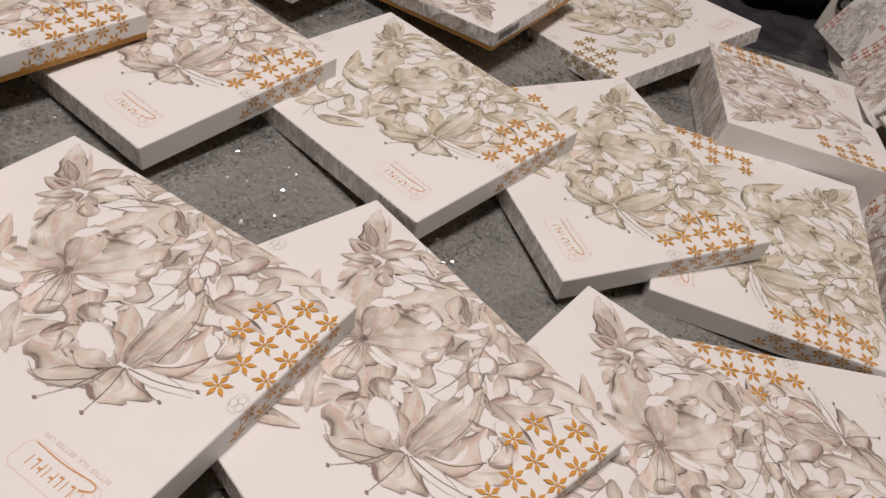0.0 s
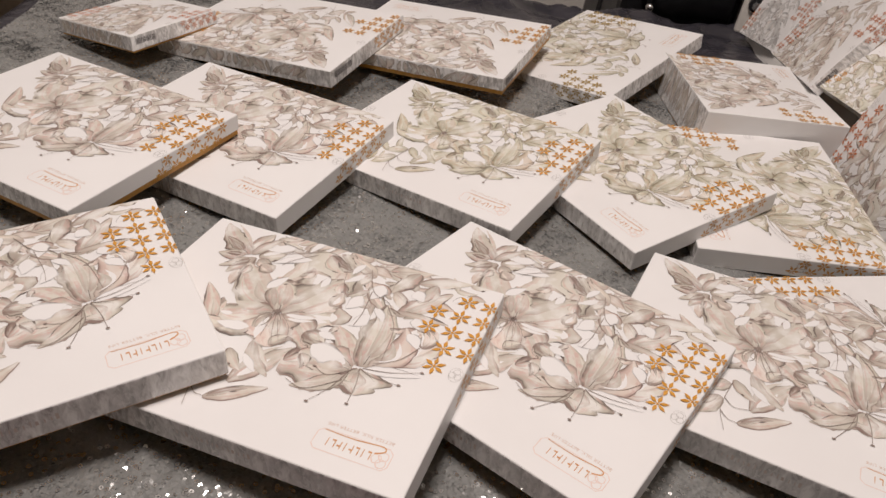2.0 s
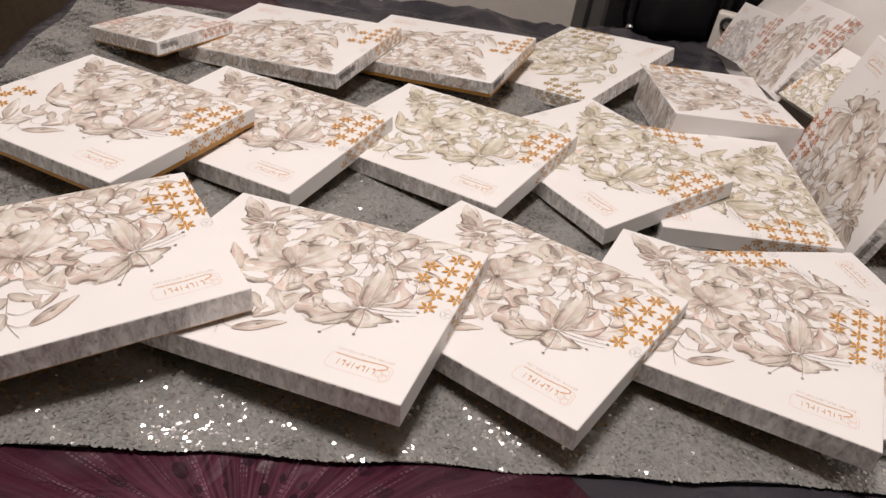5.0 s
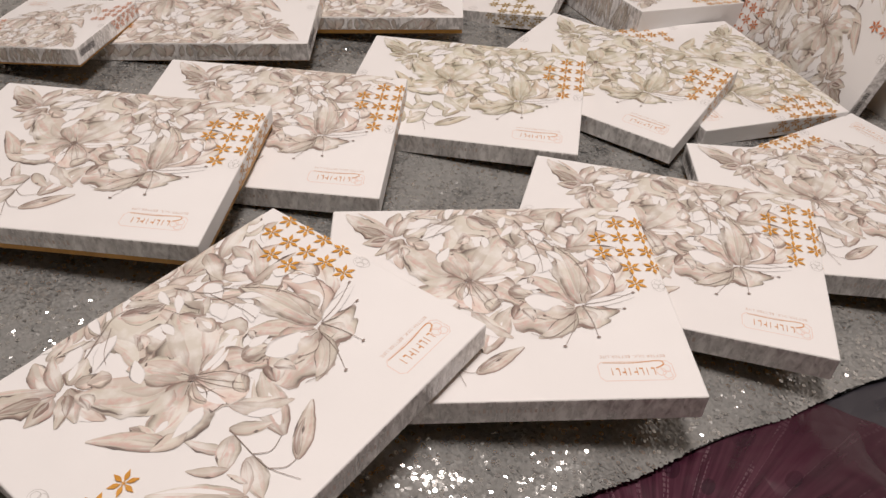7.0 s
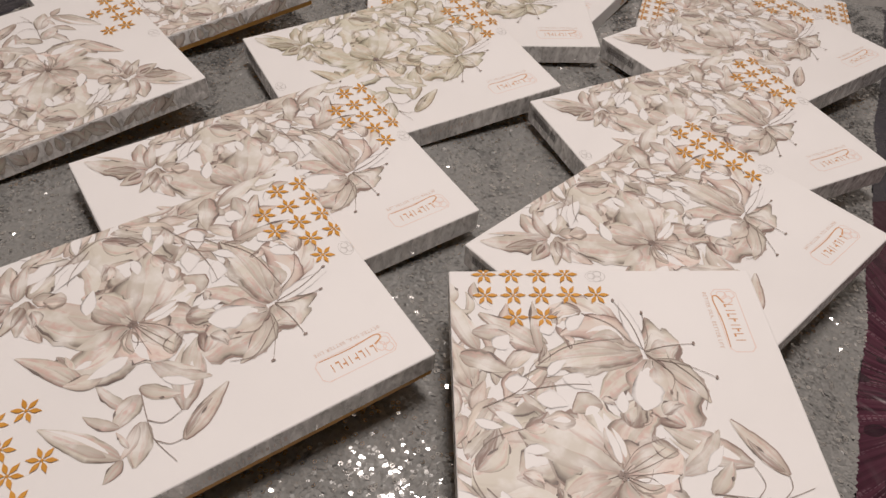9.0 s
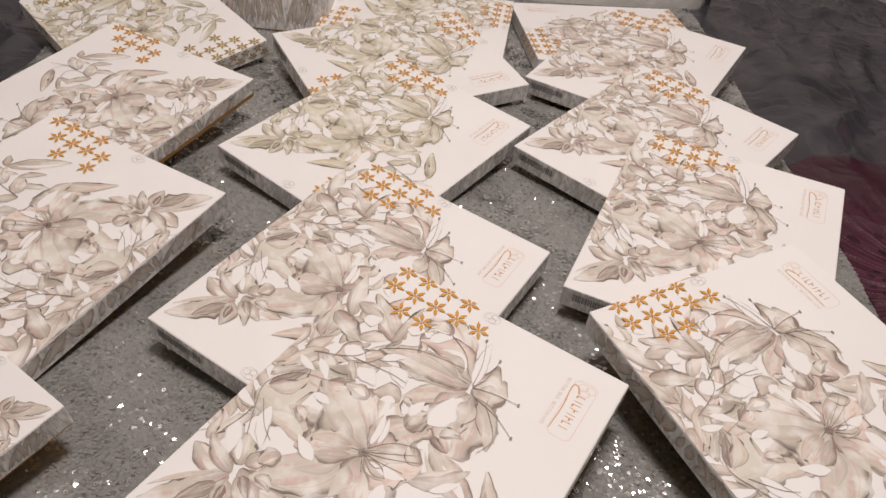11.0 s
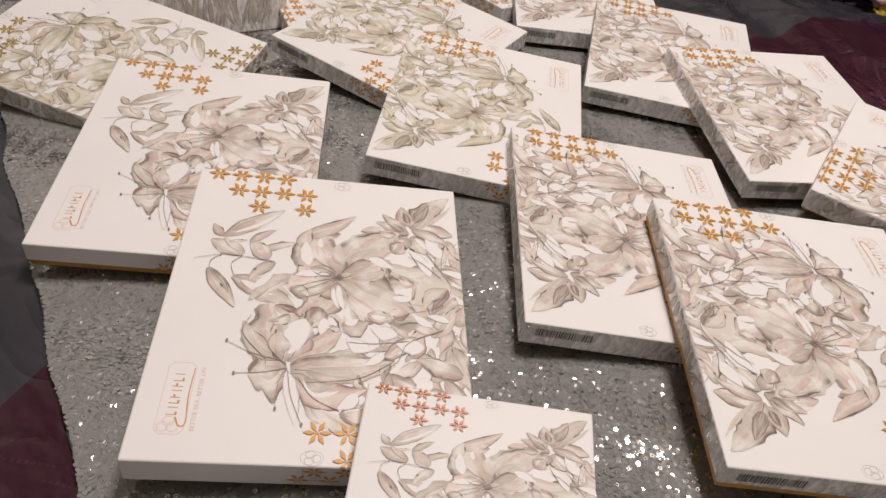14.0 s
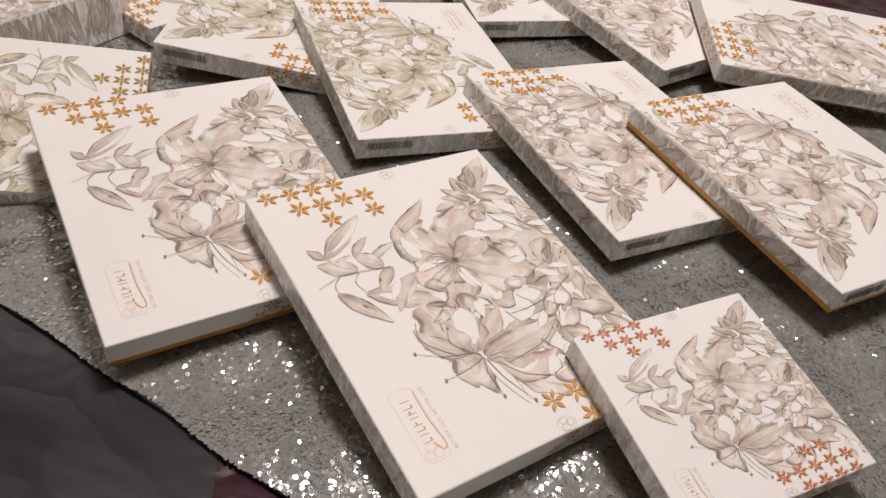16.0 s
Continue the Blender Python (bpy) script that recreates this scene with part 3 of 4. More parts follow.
def glyphs(art, x0, x1, y0, y1, k):
    """The maker's word as plain strokes, eight of them, some with feet."""
    pitch = (x1 - x0) / 8
    for i in range(8):
        a = x0 + i * pitch
        if i % 3 == 1:
            art.bar(a + pitch * 0.38, a + pitch * 0.52, y0, y1, k)
        else:
            art.bar(a + pitch * 0.12, a + pitch * 0.27, y0, y1, k)
            art.bar(a + pitch * 0.27, a + pitch * 0.75, y0 if i % 2 == 0 else (y0 + y1) / 2, (y0 if i % 2 == 0 else (y0 + y1) / 2) + 0.005, k)


def logo_print(k):
    art = Art(start=8e-5)
    glyphs(art, -0.385, -0.262, 0.298, 0.322, k)
    art.curve([(-0.388, 0.300), (-0.41, 0.288), (-0.40, 0.275), (-0.33, 0.281), (-0.25, 0.279)], 0.004, k)
    return art.bm


def frame_print(k):
    art = Art(start=7e-5)
    x0, x1, y0, y1, r = -0.432, -0.236, 0.276, 0.340, 0.012
    corners = [(x0 + r, y0), (x1 - r, y0), (x1, y0 + r), (x1, y1 - r), (x1 - r, y1), (x0 + r, y1), (x0, y1 - r), (x0, y0 + r), (x0 + r, y0)]
    for a, b in zip(corners, corners[1:]):
        art.curve([a, b], 0.0026, k)
    for i in range(3):
        a = 2.1 * i
        c = (-0.408 + 0.010 * math.cos(a), 0.312 + 0.012 * math.sin(a))
        art.curve([(c[0] + 0.013 * math.cos(b), c[1] + 0.013 * math.sin(b)) for b in (0, 1.3, 2.6, 3.9, 5.2, 6.28)], 0.0028, k)
    return art.bm


def slogan_mesh(k):
    cu = bpy.data.curves.new("slogan", "FONT")
    cu.body, cu.align_x, cu.align_y, cu.size = "BETTER SILK, BETTER LIFE", "CENTER", "CENTER", 0.0138 * k
    cu.space_character = 1.12
    ob = new("slogan", cu)
    me = bpy.data.meshes.new_from_object(ob.evaluated_get(bpy.context.evaluated_depsgraph_get()))
    bpy.data.objects.remove(ob)
    me.materials.clear()
    me.materials.append(SLOGAN)
    return me


def barcode_print(k, thick):
    """Barcode on the short side by the bud."""
    art = Art()
    rng = random.Random(3)
    x = 0.5 * k + 0.0002
    end = lambda p: Vector((x, p.x, p.y))
    y = -0.36
    while y < -0.20:
        w = rng.choice((0.002, 0.003, 0.005))
        art.bar(y, y + w, -thick / k * 0.55, -thick / k * 0.22, k, end)
        y += w + rng.choice((0.002, 0.003))
    return art.bm


def address_print(k, thick):
    art = Art()
    y = RATIO / 2 * k + 0.0002
    front = lambda p: Vector((p.x, y, p.y))
    for i in range(15):
        a = -0.11 + i * 0.0145
        art.bar(a, a + (0.003 if i % 3 else 0.007), -thick / k * 0.50, -thick / k * (0.36 if i % 4 else 0.30), k, front)
    return art.bm


def crest_print(k, x, y):
    """The maker's mark: three open loops in a rounded outline."""
    art = Art(start=7e-5)
    for i in range(3):
        a = 2.1 * i + 0.4
        c = (x + 0.009 * math.cos(a), y + 0.010 * math.sin(a))
        art.curve([(c[0] + 0.010 * math.cos(b), c[1] + 0.011 * math.sin(b)) for b in (0, 1.3, 2.6, 3.9, 5.2, 6.28)], 0.0020, k)
    art.curve([(x + 0.019 * math.cos(b), y + 0.026 * math.sin(b)) for b in np.linspace(0, 6.283, 11)], 0.0016, k)
    return art.bm


def side_crest_print(k, thick):
    """The word under the mark, as bars down the star end."""
    art = Art()
    end = lambda p: Vector((-0.5 * k - 0.0002, p.x, p.y))
    deep = thick / k
    for i in range(4):
        z = -deep * (0.18 + 0.15 * i)
        art.bar(-0.030, -0.014, z - 0.006, z - 0.003, k, end)
        art.bar(-0.030, -0.027, z - 0.003, z + 0.004, k, end)
    art.bar(-0.038, -0.036, -deep * 0.72, -deep * 0.08, k, end)
    art.bar(0.002, 0.004, -deep * 0.72, -deep * 0.08, k, end)
    return art.bm


# ---- gift boxes ----
def as_mesh(name, bm, mat):
    me = bpy.data.meshes.new(name)
    bm.to_mesh(me)
    bm.free()
    me.materials.append(mat)
    return me


KITS = {}


def kit(k, thick, ink_mat, star_mat, cover, plain_sides):
    """The meshes of one size and colour of box, built once. The top face is at z = 0."""
    key = (k, thick, ink_mat.name, star_mat.name, cover)
    if key not in KITS:
        x, y = k / 2, RATIO * k / 2
        text = slogan_mesh(k)
        lid = as_mesh("lid", slab(-x, x, -y, y, -thick * cover, 0, 0.0013, 3), CARD)
        lid.materials.append(CAUSTIC_SIDE)
        # the painted sequin light goes on the long sides and the barcode end
        for f in lid.polygons:
            f.material_index = 0 if f.normal.z > 0.5 or f.normal.x < -0.5 or (plain_sides and f.normal.y > -0.5) else 1
        meshes = [
            ("lid", lid),
            ("base", as_mesh("base", slab(-x + 0.0012, x - 0.0012, -y + 0.0012, y - 0.0012, -thick, -thick * (cover - 0.01), 0.0005, 1), GOLD_BASE)),
            ("flower_print", lily_print(k, "flower_print", ink_mat)),
            ("side_print", as_mesh("side_print", side_print(k, thick, ink_mat), ink_mat)),
            ("logo", as_mesh("logo", logo_print(k), LOGO)),
            ("logo_frame", as_mesh("logo_frame", frame_print(k), PALE)),
            ("crest", as_mesh("crest", crest_print(k, -0.478, -0.015), CREST)),
            ("side_crest", as_mesh("side_crest", side_crest_print(k, thick), CREST)),
            ("crest", as_mesh("crest", crest_print(k, 0.470, -0.040), CREST)),
            ("barcode", as_mesh("barcode", barcode_print(k, thick), BLACK_PRINT)),
            ("side_lettering", as_mesh("side_lettering", address_print(k, thick), FAINT)),
            ("slogan", text),
            *line_prints(k),
            *star_prints(k, thick, star_mat),
        ]
        if plain_sides:
            meshes = [m for m in meshes if m[0] != "star" or min(v.co.z for v in m[1].vertices) > 0]
            meshes = [m for m in meshes if m[0] not in ("barcode", "side_lettering", "crest", "side_crest")]
        KITS[key] = meshes
    return KITS[key]


PART_LABELS = {"lid": "white coated card lid", "base": "ochre gold card base", "flower_print": "watercolour lily print", "slogan": "copper printed slogan", "barcode": "black barcode"}


def gift_box(at, label, k=0.25, thick=0.022, ink_mat=None, star_mat=None, group="gift boxes on the cloth", name="gift_box", cover=0.97, plain_sides=False, short=1.0):
    """A shallow two-piece box; `at` is the middle of its top face and its turn."""
    ink_mat, star_mat = ink_mat or INK, star_mat or STAR
    m = pose(*at) @ Matrix.Diagonal((short, 1, 1, 1))
    root = new(name)
    root.empty_display_size = 0.03
    root.matrix_world = m @ Matrix.Translation((0, 0, -thick))
    for key, me in kit(k, thick, ink_mat, star_mat, cover, plain_sides):
        ob = new(key, me)
        ob.parent = root
        ob.location = (0, 0, thick)
        if key == "slogan":
            ob.location = (-0.335 * k, 0.258 * k, thick + 8e-5)
        tagged(ob, PART_LABELS.get(key, ""), kind="stuff" if key in ("barcode", "side_lettering", "side_crest") else "")
    return tagged(root, label, "gift box", group)


# ---- the room ----
WALL = noisy("beige_wall_paint", (0.66, 0.635, 0.60), (0.74, 0.715, 0.68), 3.0, 0.7, 0.05)
CEIL = noisy("white_ceiling_paint", (0.74, 0.73, 0.71), (0.79, 0.78, 0.76), 4.0, 0.8, 0.05)
CARPET = noisy("beige_carpet", (0.20, 0.18, 0.16), (0.30, 0.275, 0.25), 20.0, 0.95, 0.5, fine=400.0, dist=0.004)
WHITE_PAINT = noisy("white_furniture_paint", (0.60, 0.58, 0.54), (0.70, 0.68, 0.64), 6.0, 0.4, 0.04)
X0, X1, Y0, Y1, HIGH = -2.0, 1.35, -2.3, 1.6, 2.42


def setting(name, bm, mat, label, category):
    return tagged(part(name, bm, mat), label, category, kind="structure")


setting("floor", slab(X0 - 0.1, X1 + 0.1, Y0 - 0.1, Y1 + 0.1, -0.1, 0), CARPET, "beige carpeted bedroom floor round the bed", "floor")
setting("ceiling", slab(X0 - 0.1, X1 + 0.1, Y0 - 0.1, Y1 + 0.1, HIGH, HIGH + 0.1), CEIL, "plain white painted bedroom ceiling", "ceiling")
setting("wall_north", slab(X0, X1, Y1, Y1 + 0.1, 0, HIGH), WALL, "beige painted wall beside the bed", "wall")
setting("wall_south", slab(X0, X1, Y0 - 0.1, Y0, 0, HIGH), WALL, "beige painted wall beyond the bed", "wall")
setting("wall_east", slab(X1, X1 + 0.1, Y0 - 0.1, Y1 + 0.1, 0, HIGH), WALL, "beige painted wall at the bed head", "wall")
setting("wall_west", slab(X0 - 0.1, X0, Y0 - 0.1, Y1 + 0.1, 0, HIGH), WALL, "beige painted wall at the bed foot", "wall")

# ---- bed ----

def duvet_material():
    """Charcoal satin with large plum fans: rays of stitching from a point, darker blots between them."""
    m, nodes, links, bsdf = material("charcoal_plum_satin")
    tc = nodes.new("ShaderNodeTexCoord")
    sep = nodes.new("ShaderNodeSeparateXYZ")
    links.new(tc.outputs["Object"], sep.inputs[0])
    wob = node(nodes, "ShaderNodeTexNoise", Scale=6.0, Detail=3.0)
    links.new(tc.outputs["Object"], wob.inputs["Vector"])
    n1 = node(nodes, "ShaderNodeTexNoise", Scale=5.0, Detail=5.0)
    n2 = node(nodes, "ShaderNodeTexNoise", Scale=700.0, Detail=2.0)
    for n in (n1, n2):
        links.new(tc.outputs["Object"], n.inputs["Vector"])
    colour = ramp(nodes, links, n1.outputs[0], [(0.35, (0.025, 0.024, 0.031)), (0.65, (0.044, 0.042, 0.052))])
    # woven leaf shapes a shade lighter than the ground
    lean = nodes.new("ShaderNodeMapping")
    lean.inputs["Rotation"].default_value = (0, 0, 0.7)
    lean.inputs["Scale"].default_value = (7.0, 19.0, 1.0)
    links.new(tc.outputs["Object"], lean.inputs["Vector"])
    leaf = node(nodes, "ShaderNodeTexVoronoi", Scale=1.0)
    leaf.voronoi_dimensions = "2D"
    links.new(lean.outputs[0], leaf.inputs["Vector"])
    shape = ramp(nodes, links, leaf.outputs["Distance"], [(0.32, (0.17,) * 3), (0.38, (0, 0, 0))])
    colour = mix(nodes, links, shape, colour, (0.105, 0.097, 0.112))
    for cx, cy, r, fx, fy in ((-0.20, -0.61, 0.325, -0.145, -0.533), (-0.42, 0.27, 0.30, -0.42, 0.22)):
        def away(px, py):
            dx, dy = calc(nodes, links, "SUBTRACT", sep.outputs[0], px), calc(nodes, links, "SUBTRACT", sep.outputs[1], py)
            return dx, dy, calc(nodes, links, "SQRT", calc(nodes, links, "ADD", calc(nodes, links, "MULTIPLY", dx, dx), calc(nodes, links, "MULTIPLY", dy, dy)))
        _, _, far = away(cx, cy)
        inside = calc(nodes, links, "LESS_THAN", calc(nodes, links, "ADD", far, calc(nodes, links, "MULTIPLY", wob.outputs[0], 0.06)), r + 0.03)
        inside = calc(nodes, links, "MULTIPLY", inside, calc(nodes, links, "GREATER_THAN", sep.outputs[0], -0.545))
        dx, dy, reach = away(fx, fy)
        turn = calc(nodes, links, "ARCTAN2", dy, dx)
        turn = calc(nodes, links, "ADD", turn, calc(nodes, links, "MULTIPLY", wob.outputs[0], 0.05))
        # uneven rays: noise along the angle, threads where it peaks
        polar = nodes.new("ShaderNodeCombineXYZ")
        links.new(calc(nodes, links, "MULTIPLY", turn, 9.0), polar.inputs[0])
        links.new(calc(nodes, links, "MULTIPLY", reach, 3.0), polar.inputs[1])
        grain = node(nodes, "ShaderNodeTexNoise", Scale=3.2, Detail=4.0)
        links.new(polar.outputs[0], grain.inputs["Vector"])
        plum = ramp(nodes, links, grain.outputs[0], [(0.36, (0.030, 0.007, 0.016)), (0.50, (0.062, 0.016, 0.032)), (0.66, (0.100, 0.030, 0.052))])
        ray = calc(nodes, links, "ABSOLUTE", calc(nodes, links, "SINE", calc(nodes, links, "ADD", calc(nodes, links, "MULTIPLY", turn, 15.0), calc(nodes, links, "MULTIPLY", grain.outputs[0], 5.0))))
        stitch = calc(nodes, links, "GREATER_THAN", calc(nodes, links, "SINE", calc(nodes, links, "MULTIPLY", reach, 1500.0)), -0.5)
        thread = calc(nodes, links, "MULTIPLY", ramp(nodes, links, ray, [(0.0, (1, 1, 1)), (0.16, (0, 0, 0))]), calc(nodes, links, "MULTIPLY", stitch, ramp(nodes, links, reach, [(0.02, (0.75,) * 3), (0.10, (0.45,) * 3), (0.22, (0.06,) * 3)])))
        near = ramp(nodes, links, reach, [(0.06, (1, 1, 1)), (0.20, (0.12,) * 3)])
        plum = mix(nodes, links, near, (0.034, 0.009, 0.017), plum)
        plum = mix(nodes, links, thread, plum, (0.30, 0.19, 0.23))
        # dark drops drawn out along the rays
        spread = nodes.new("ShaderNodeCombineXYZ")
        links.new(calc(nodes, links, "MULTIPLY", turn, 4.6), spread.inputs[0])
        links.new(calc(nodes, links, "MULTIPLY", calc(nodes, links, "LOGARITHM", calc(nodes, links, "ADD", reach, 0.01), 2.718), 3.0), spread.inputs[1])
        drop = node(nodes, "ShaderNodeTexVoronoi", Scale=1.0)
        drop.voronoi_dimensions = "2D"
        links.new(spread.outputs[0], drop.inputs["Vector"])
        size = calc(nodes, links, "MULTIPLY", ramp(nodes, links, drop.outputs["Color"], [(0.2, (0.4,) * 3), (0.8, (1, 1, 1))]), 0.26)
        dark = calc(nodes, links, "LESS_THAN", drop.outputs["Distance"], size)
        plum = mix(nodes, links, calc(nodes, links, "MULTIPLY", calc(nodes, links, "MULTIPLY", dark, near), 0.9), plum, (0.016, 0.004, 0.011))
        colour = mix(nodes, links, inside, colour, plum)
    links.new(colour, bsdf.inputs["Base Color"])
    bsdf.inputs["Roughness"].default_value = 0.27
    crease = node(nodes, "ShaderNodeTexNoise", Scale=8.0, Detail=2.5, Distortion=1.2)
    links.new(tc.outputs["Object"], crease.inputs["Vector"])
    fold = node(nodes, "ShaderNodeBump", Strength=0.5, Distance=0.025)
    links.new(calc(nodes, links, "ABSOLUTE", calc(nodes, links, "SUBTRACT", crease.outputs[0], 0.5)), fold.inputs["Height"])
    bp = node(nodes, "ShaderNodeBump", Strength=0.08, Distance=0.0005)
    links.new(n2.outputs[0], bp.inputs["Height"])
    links.new(fold.outputs[0], bp.inputs["Normal"])
    links.new(bp.outputs[0], bsdf.inputs["Normal"])
    return m


DUVET = duvet_material()
CX0, CX1, CY0, CY1 = -0.553, 0.56, -0.452, 0.432       # the sequin cloth
BX0, BX1, BY0, BY1 = -0.575, 1.22, -1.20, 0.63           # the bed


def duvet_height(x, y):
    """Flat under the cloth, soft folds outside it, falling over the sides of the bed."""
    out = max(CX0 - x, x - CX1, CY0 + 0.03 - y, y - CY1, 0.0)
    fold = 0.024 * (noise.noise((x * 5.0, y * 9.0, 0.3))) + 0.018 * (1 - abs(noise.noise((x * 7.0 + y * 6.0, y * 11.0 - x * 3, 3.0)))) ** 4 - 0.006 + 0.005 * (1 - abs(noise.noise((x * 14.0 - y * 9.0, y * 17.0 + x * 5.0, 1.7)))) ** 6 + 0.0012 * noise.noise((x * 42.0, y * 30.0 + x * 20, 7.0))
    fold *= 1 - 0.6 * math.exp(-((x + 0.15) / 0.33) ** 2 - ((y + 0.66) / 0.22) ** 2)
    fold *= 1 - 0.8 * math.exp(-((x - 0.335) / 0.11) ** 2 - ((y + 0.81) / 0.11) ** 2)
    z = BED - 0.003 + fold * min(1.0, out / 0.16)
    corner = max(0.0, 0.82 * (x - 0.483) - 0.57 * (y + 0.843) - 0.15)
    over = max(BX0 + 0.02 - x, x - BX1 + 0.05, BY0 + 0.06 - y, y - BY1 + 0.06, 0.0)
    return z - (over ** 2) * 6.0 - min(0.42, (corner ** 2) * 20.0)


def cut_corner(bm):
    """Take off the corner over which the duvet hangs."""
    made = bmesh.ops.bisect_plane(bm, geom=list(bm.verts) + list(bm.edges) + list(bm.faces), plane_co=(0.483 + 0.82 * 0.165, -0.843 - 0.57 * 0.165, 0), plane_no=(0.82, -0.57, 0), clear_outer=True)
    bmesh.ops.holes_fill(bm, edges=[e for e in made["geom_cut"] if isinstance(e, bmesh.types.BMEdge)])
    return bm


def bed():
    root = new("bed")
    bm = bmesh.new()
    nx, ny = 200, 210
    grid = [[bm.verts.new((x, y, duvet_height(x, y))) for y in np.linspace(BY0, BY1, ny)] for x in np.linspace(BX0, BX1, nx)]
    for i in range(nx - 1):
        for j in range(ny - 1):
            bm.faces.new((grid[i][j], grid[i + 1][j], grid[i + 1][j + 1], grid[i][j + 1]))
    border = [grid[i][0] for i in range(nx)] + [grid[-1][j] for j in range(1, ny)] + [grid[i][-1] for i in range(nx - 2, -1, -1)] + [grid[0][j] for j in range(ny - 2, 0, -1)]
    ring = border
    for drop, push in ((0.02, 0.012), (0.05, 0.018), (0.09, 0.022), (0.13, 0.026), (0.17, 0.028), (0.21, 0.03), (0.26, 0.03), (0.32, 0.03), (0.40, 0.03)):
        low = []
        for v in border:
            cx, cy = (BX0 + BX1) / 2, (BY0 + BY1) / 2
            sx = (v.co.x - cx) / (BX1 - cx) if abs(v.co.x - cx) > (BX1 - cx) * 0.999 else 0
            sy = (v.co.y - cy) / (BY1 - cy) if abs(v.co.y - cy) > (BY1 - cy) * 0.999 else 0
            w = push + min(1, drop * 9) * (0.022 * noise.noise((v.co.x * 8 + drop * 6, v.co.y * 8 + drop * 6, drop * 3)) + 0.014 * (1 - abs(noise.noise((v.co.x * 13 - drop * 20, v.co.y * 13 + drop * 16, 2.0)))) ** 4)
            low.append(bm.verts.new((v.co.x + sx * w, v.co.y + sy * w, max(0.03 - 0.02 * drop, v.co.z - drop))))
        n = len(ring)
        for i in range(n):
            bm.faces.new((ring[i], low[i], low[(i + 1) % n], ring[(i + 1) % n]))
        ring = low
    bmesh.ops.recalc_face_normals(bm, faces=bm.faces)
    part("duvet", bm, DUVET, root, "charcoal satin duvet with plum fan motifs", smooth=True)
    part("mattress", cut_corner(slab(BX0 + 0.08, BX1 - 0.05, BY0 + 0.08, BY1 - 0.08, 0.24, 0.50, 0.03, 3)), noisy("mattress_ticking", (0.5, 0.48, 0.45), (0.6, 0.58, 0.55), 20, 0.9, 0.1), root, "pale mattress")
    part("bed_base", cut_corner(slab(BX0 + 0.09, BX1 - 0.05, BY0 + 0.10, BY1 - 0.10, 0.0, 0.24, 0.01, 2)), noisy("dark_bed_base", (0.03, 0.028, 0.026), (0.05, 0.047, 0.044), 12, 0.8, 0.1), root, "dark upholstered base")
    return tagged(root, "bed made up with a charcoal and plum patterned satin duvet", "bed")


bed()

# ---- sequin tablecloth ----


def sequin_material():
    """Clear-coated grey sequins, some of them more metallic than others."""
    m, nodes, links, bsdf = material("silver_sequin")
    geo = nodes.new("ShaderNodeNewGeometry")
    chance = geo.outputs["Random Per Island"]
    links.new(ramp(nodes, links, chance, [(0.0, (0.22, 0.226, 0.220)), (0.55, (0.28, 0.287, 0.280)), (1.0, (0.40, 0.406, 0.396))]), bsdf.inputs["Base Color"])
    bsdf.inputs["Coat Weight"].default_value, bsdf.inputs["Coat Roughness"].default_value, bsdf.inputs["Coat IOR"].default_value = 0.9, 0.06, 1.9
    links.new(ramp(nodes, links, chance, [(0.50, (0.10,) * 3), (1.0, (0.40,) * 3)]), bsdf.inputs["Metallic"])
    links.new(ramp(nodes, links, chance, [(0.0, (0.30,) * 3), (0.50, (0.16,) * 3), (1.0, (0.10,) * 3)]), bsdf.inputs["Roughness"])
    return m


SEQUIN = sequin_material()
MIRROR_SEQUIN = noisy("bright_silver_sequin", (0.72, 0.72, 0.70), (0.84, 0.84, 0.82), 60, 0.14, 0.0, metal=0.8)
MESHCLOTH = noisy("grey_tulle", (0.25, 0.25, 0.245), (0.33, 0.33, 0.325), 40, 0.8, 0.3, fine=900.0, dist=0.001)


def cloth_edge(s, side):
    """How far the hem wanders."""
    return 0.007 * noise.noise((s * 4.2, side * 7.3, 0.5)) + 0.003 * noise.noise((s * 17.0, side * 3.1, 2.5))


def cloth_height(x, y):
    return TOP + 0.0004 * np.sin(x * 23 + 3 * np.sin(y * 11)) + 0.0003 * np.sin(y * 47 + 4 * np.sin(x * 17))


def on_cloth(u, v):
    """From 0..1 across the cloth to its place, with the wandering hem."""
    x = CX0 + u * (CX1 - CX0) + (1 - u) * cloth_edge(v * 0.9, 1) + u * cloth_edge(v * 0.9, 2)
    y = CY0 + v * (CY1 - CY0) + (1 - v) * cloth_edge(u * 1.1, 3) + v * cloth_edge(u * 1.1, 4)
    return x, y


def sew(root, name, corners, faces, mat, label):
    """Many alike small pieces as one mesh: corners[piece, corner, xyz], faces[face, corner]."""
    count, each, _ = corners.shape
    loops = (faces[None, :, :] + each * np.arange(count)[:, None, None]).astype(np.int32)
    total, sides = count * faces.shape[0], faces.shape[1]
    me = bpy.data.meshes.new(name)
    me.vertices.add(count * each)
    me.vertices.foreach_set("co", corners.astype(np.float32).ravel())
    me.loops.add(total * sides)
    me.loops.foreach_set("vertex_index", loops.ravel())
    me.polygons.add(total)
    me.polygons.foreach_set("loop_start", np.arange(0, total * sides, sides, dtype=np.int32))
    me.update(calc_edges=True)
    me.materials.append(mat)
    ob = new(name, me)
    ob.parent = root
    return tagged(ob, label, kind="stuff")


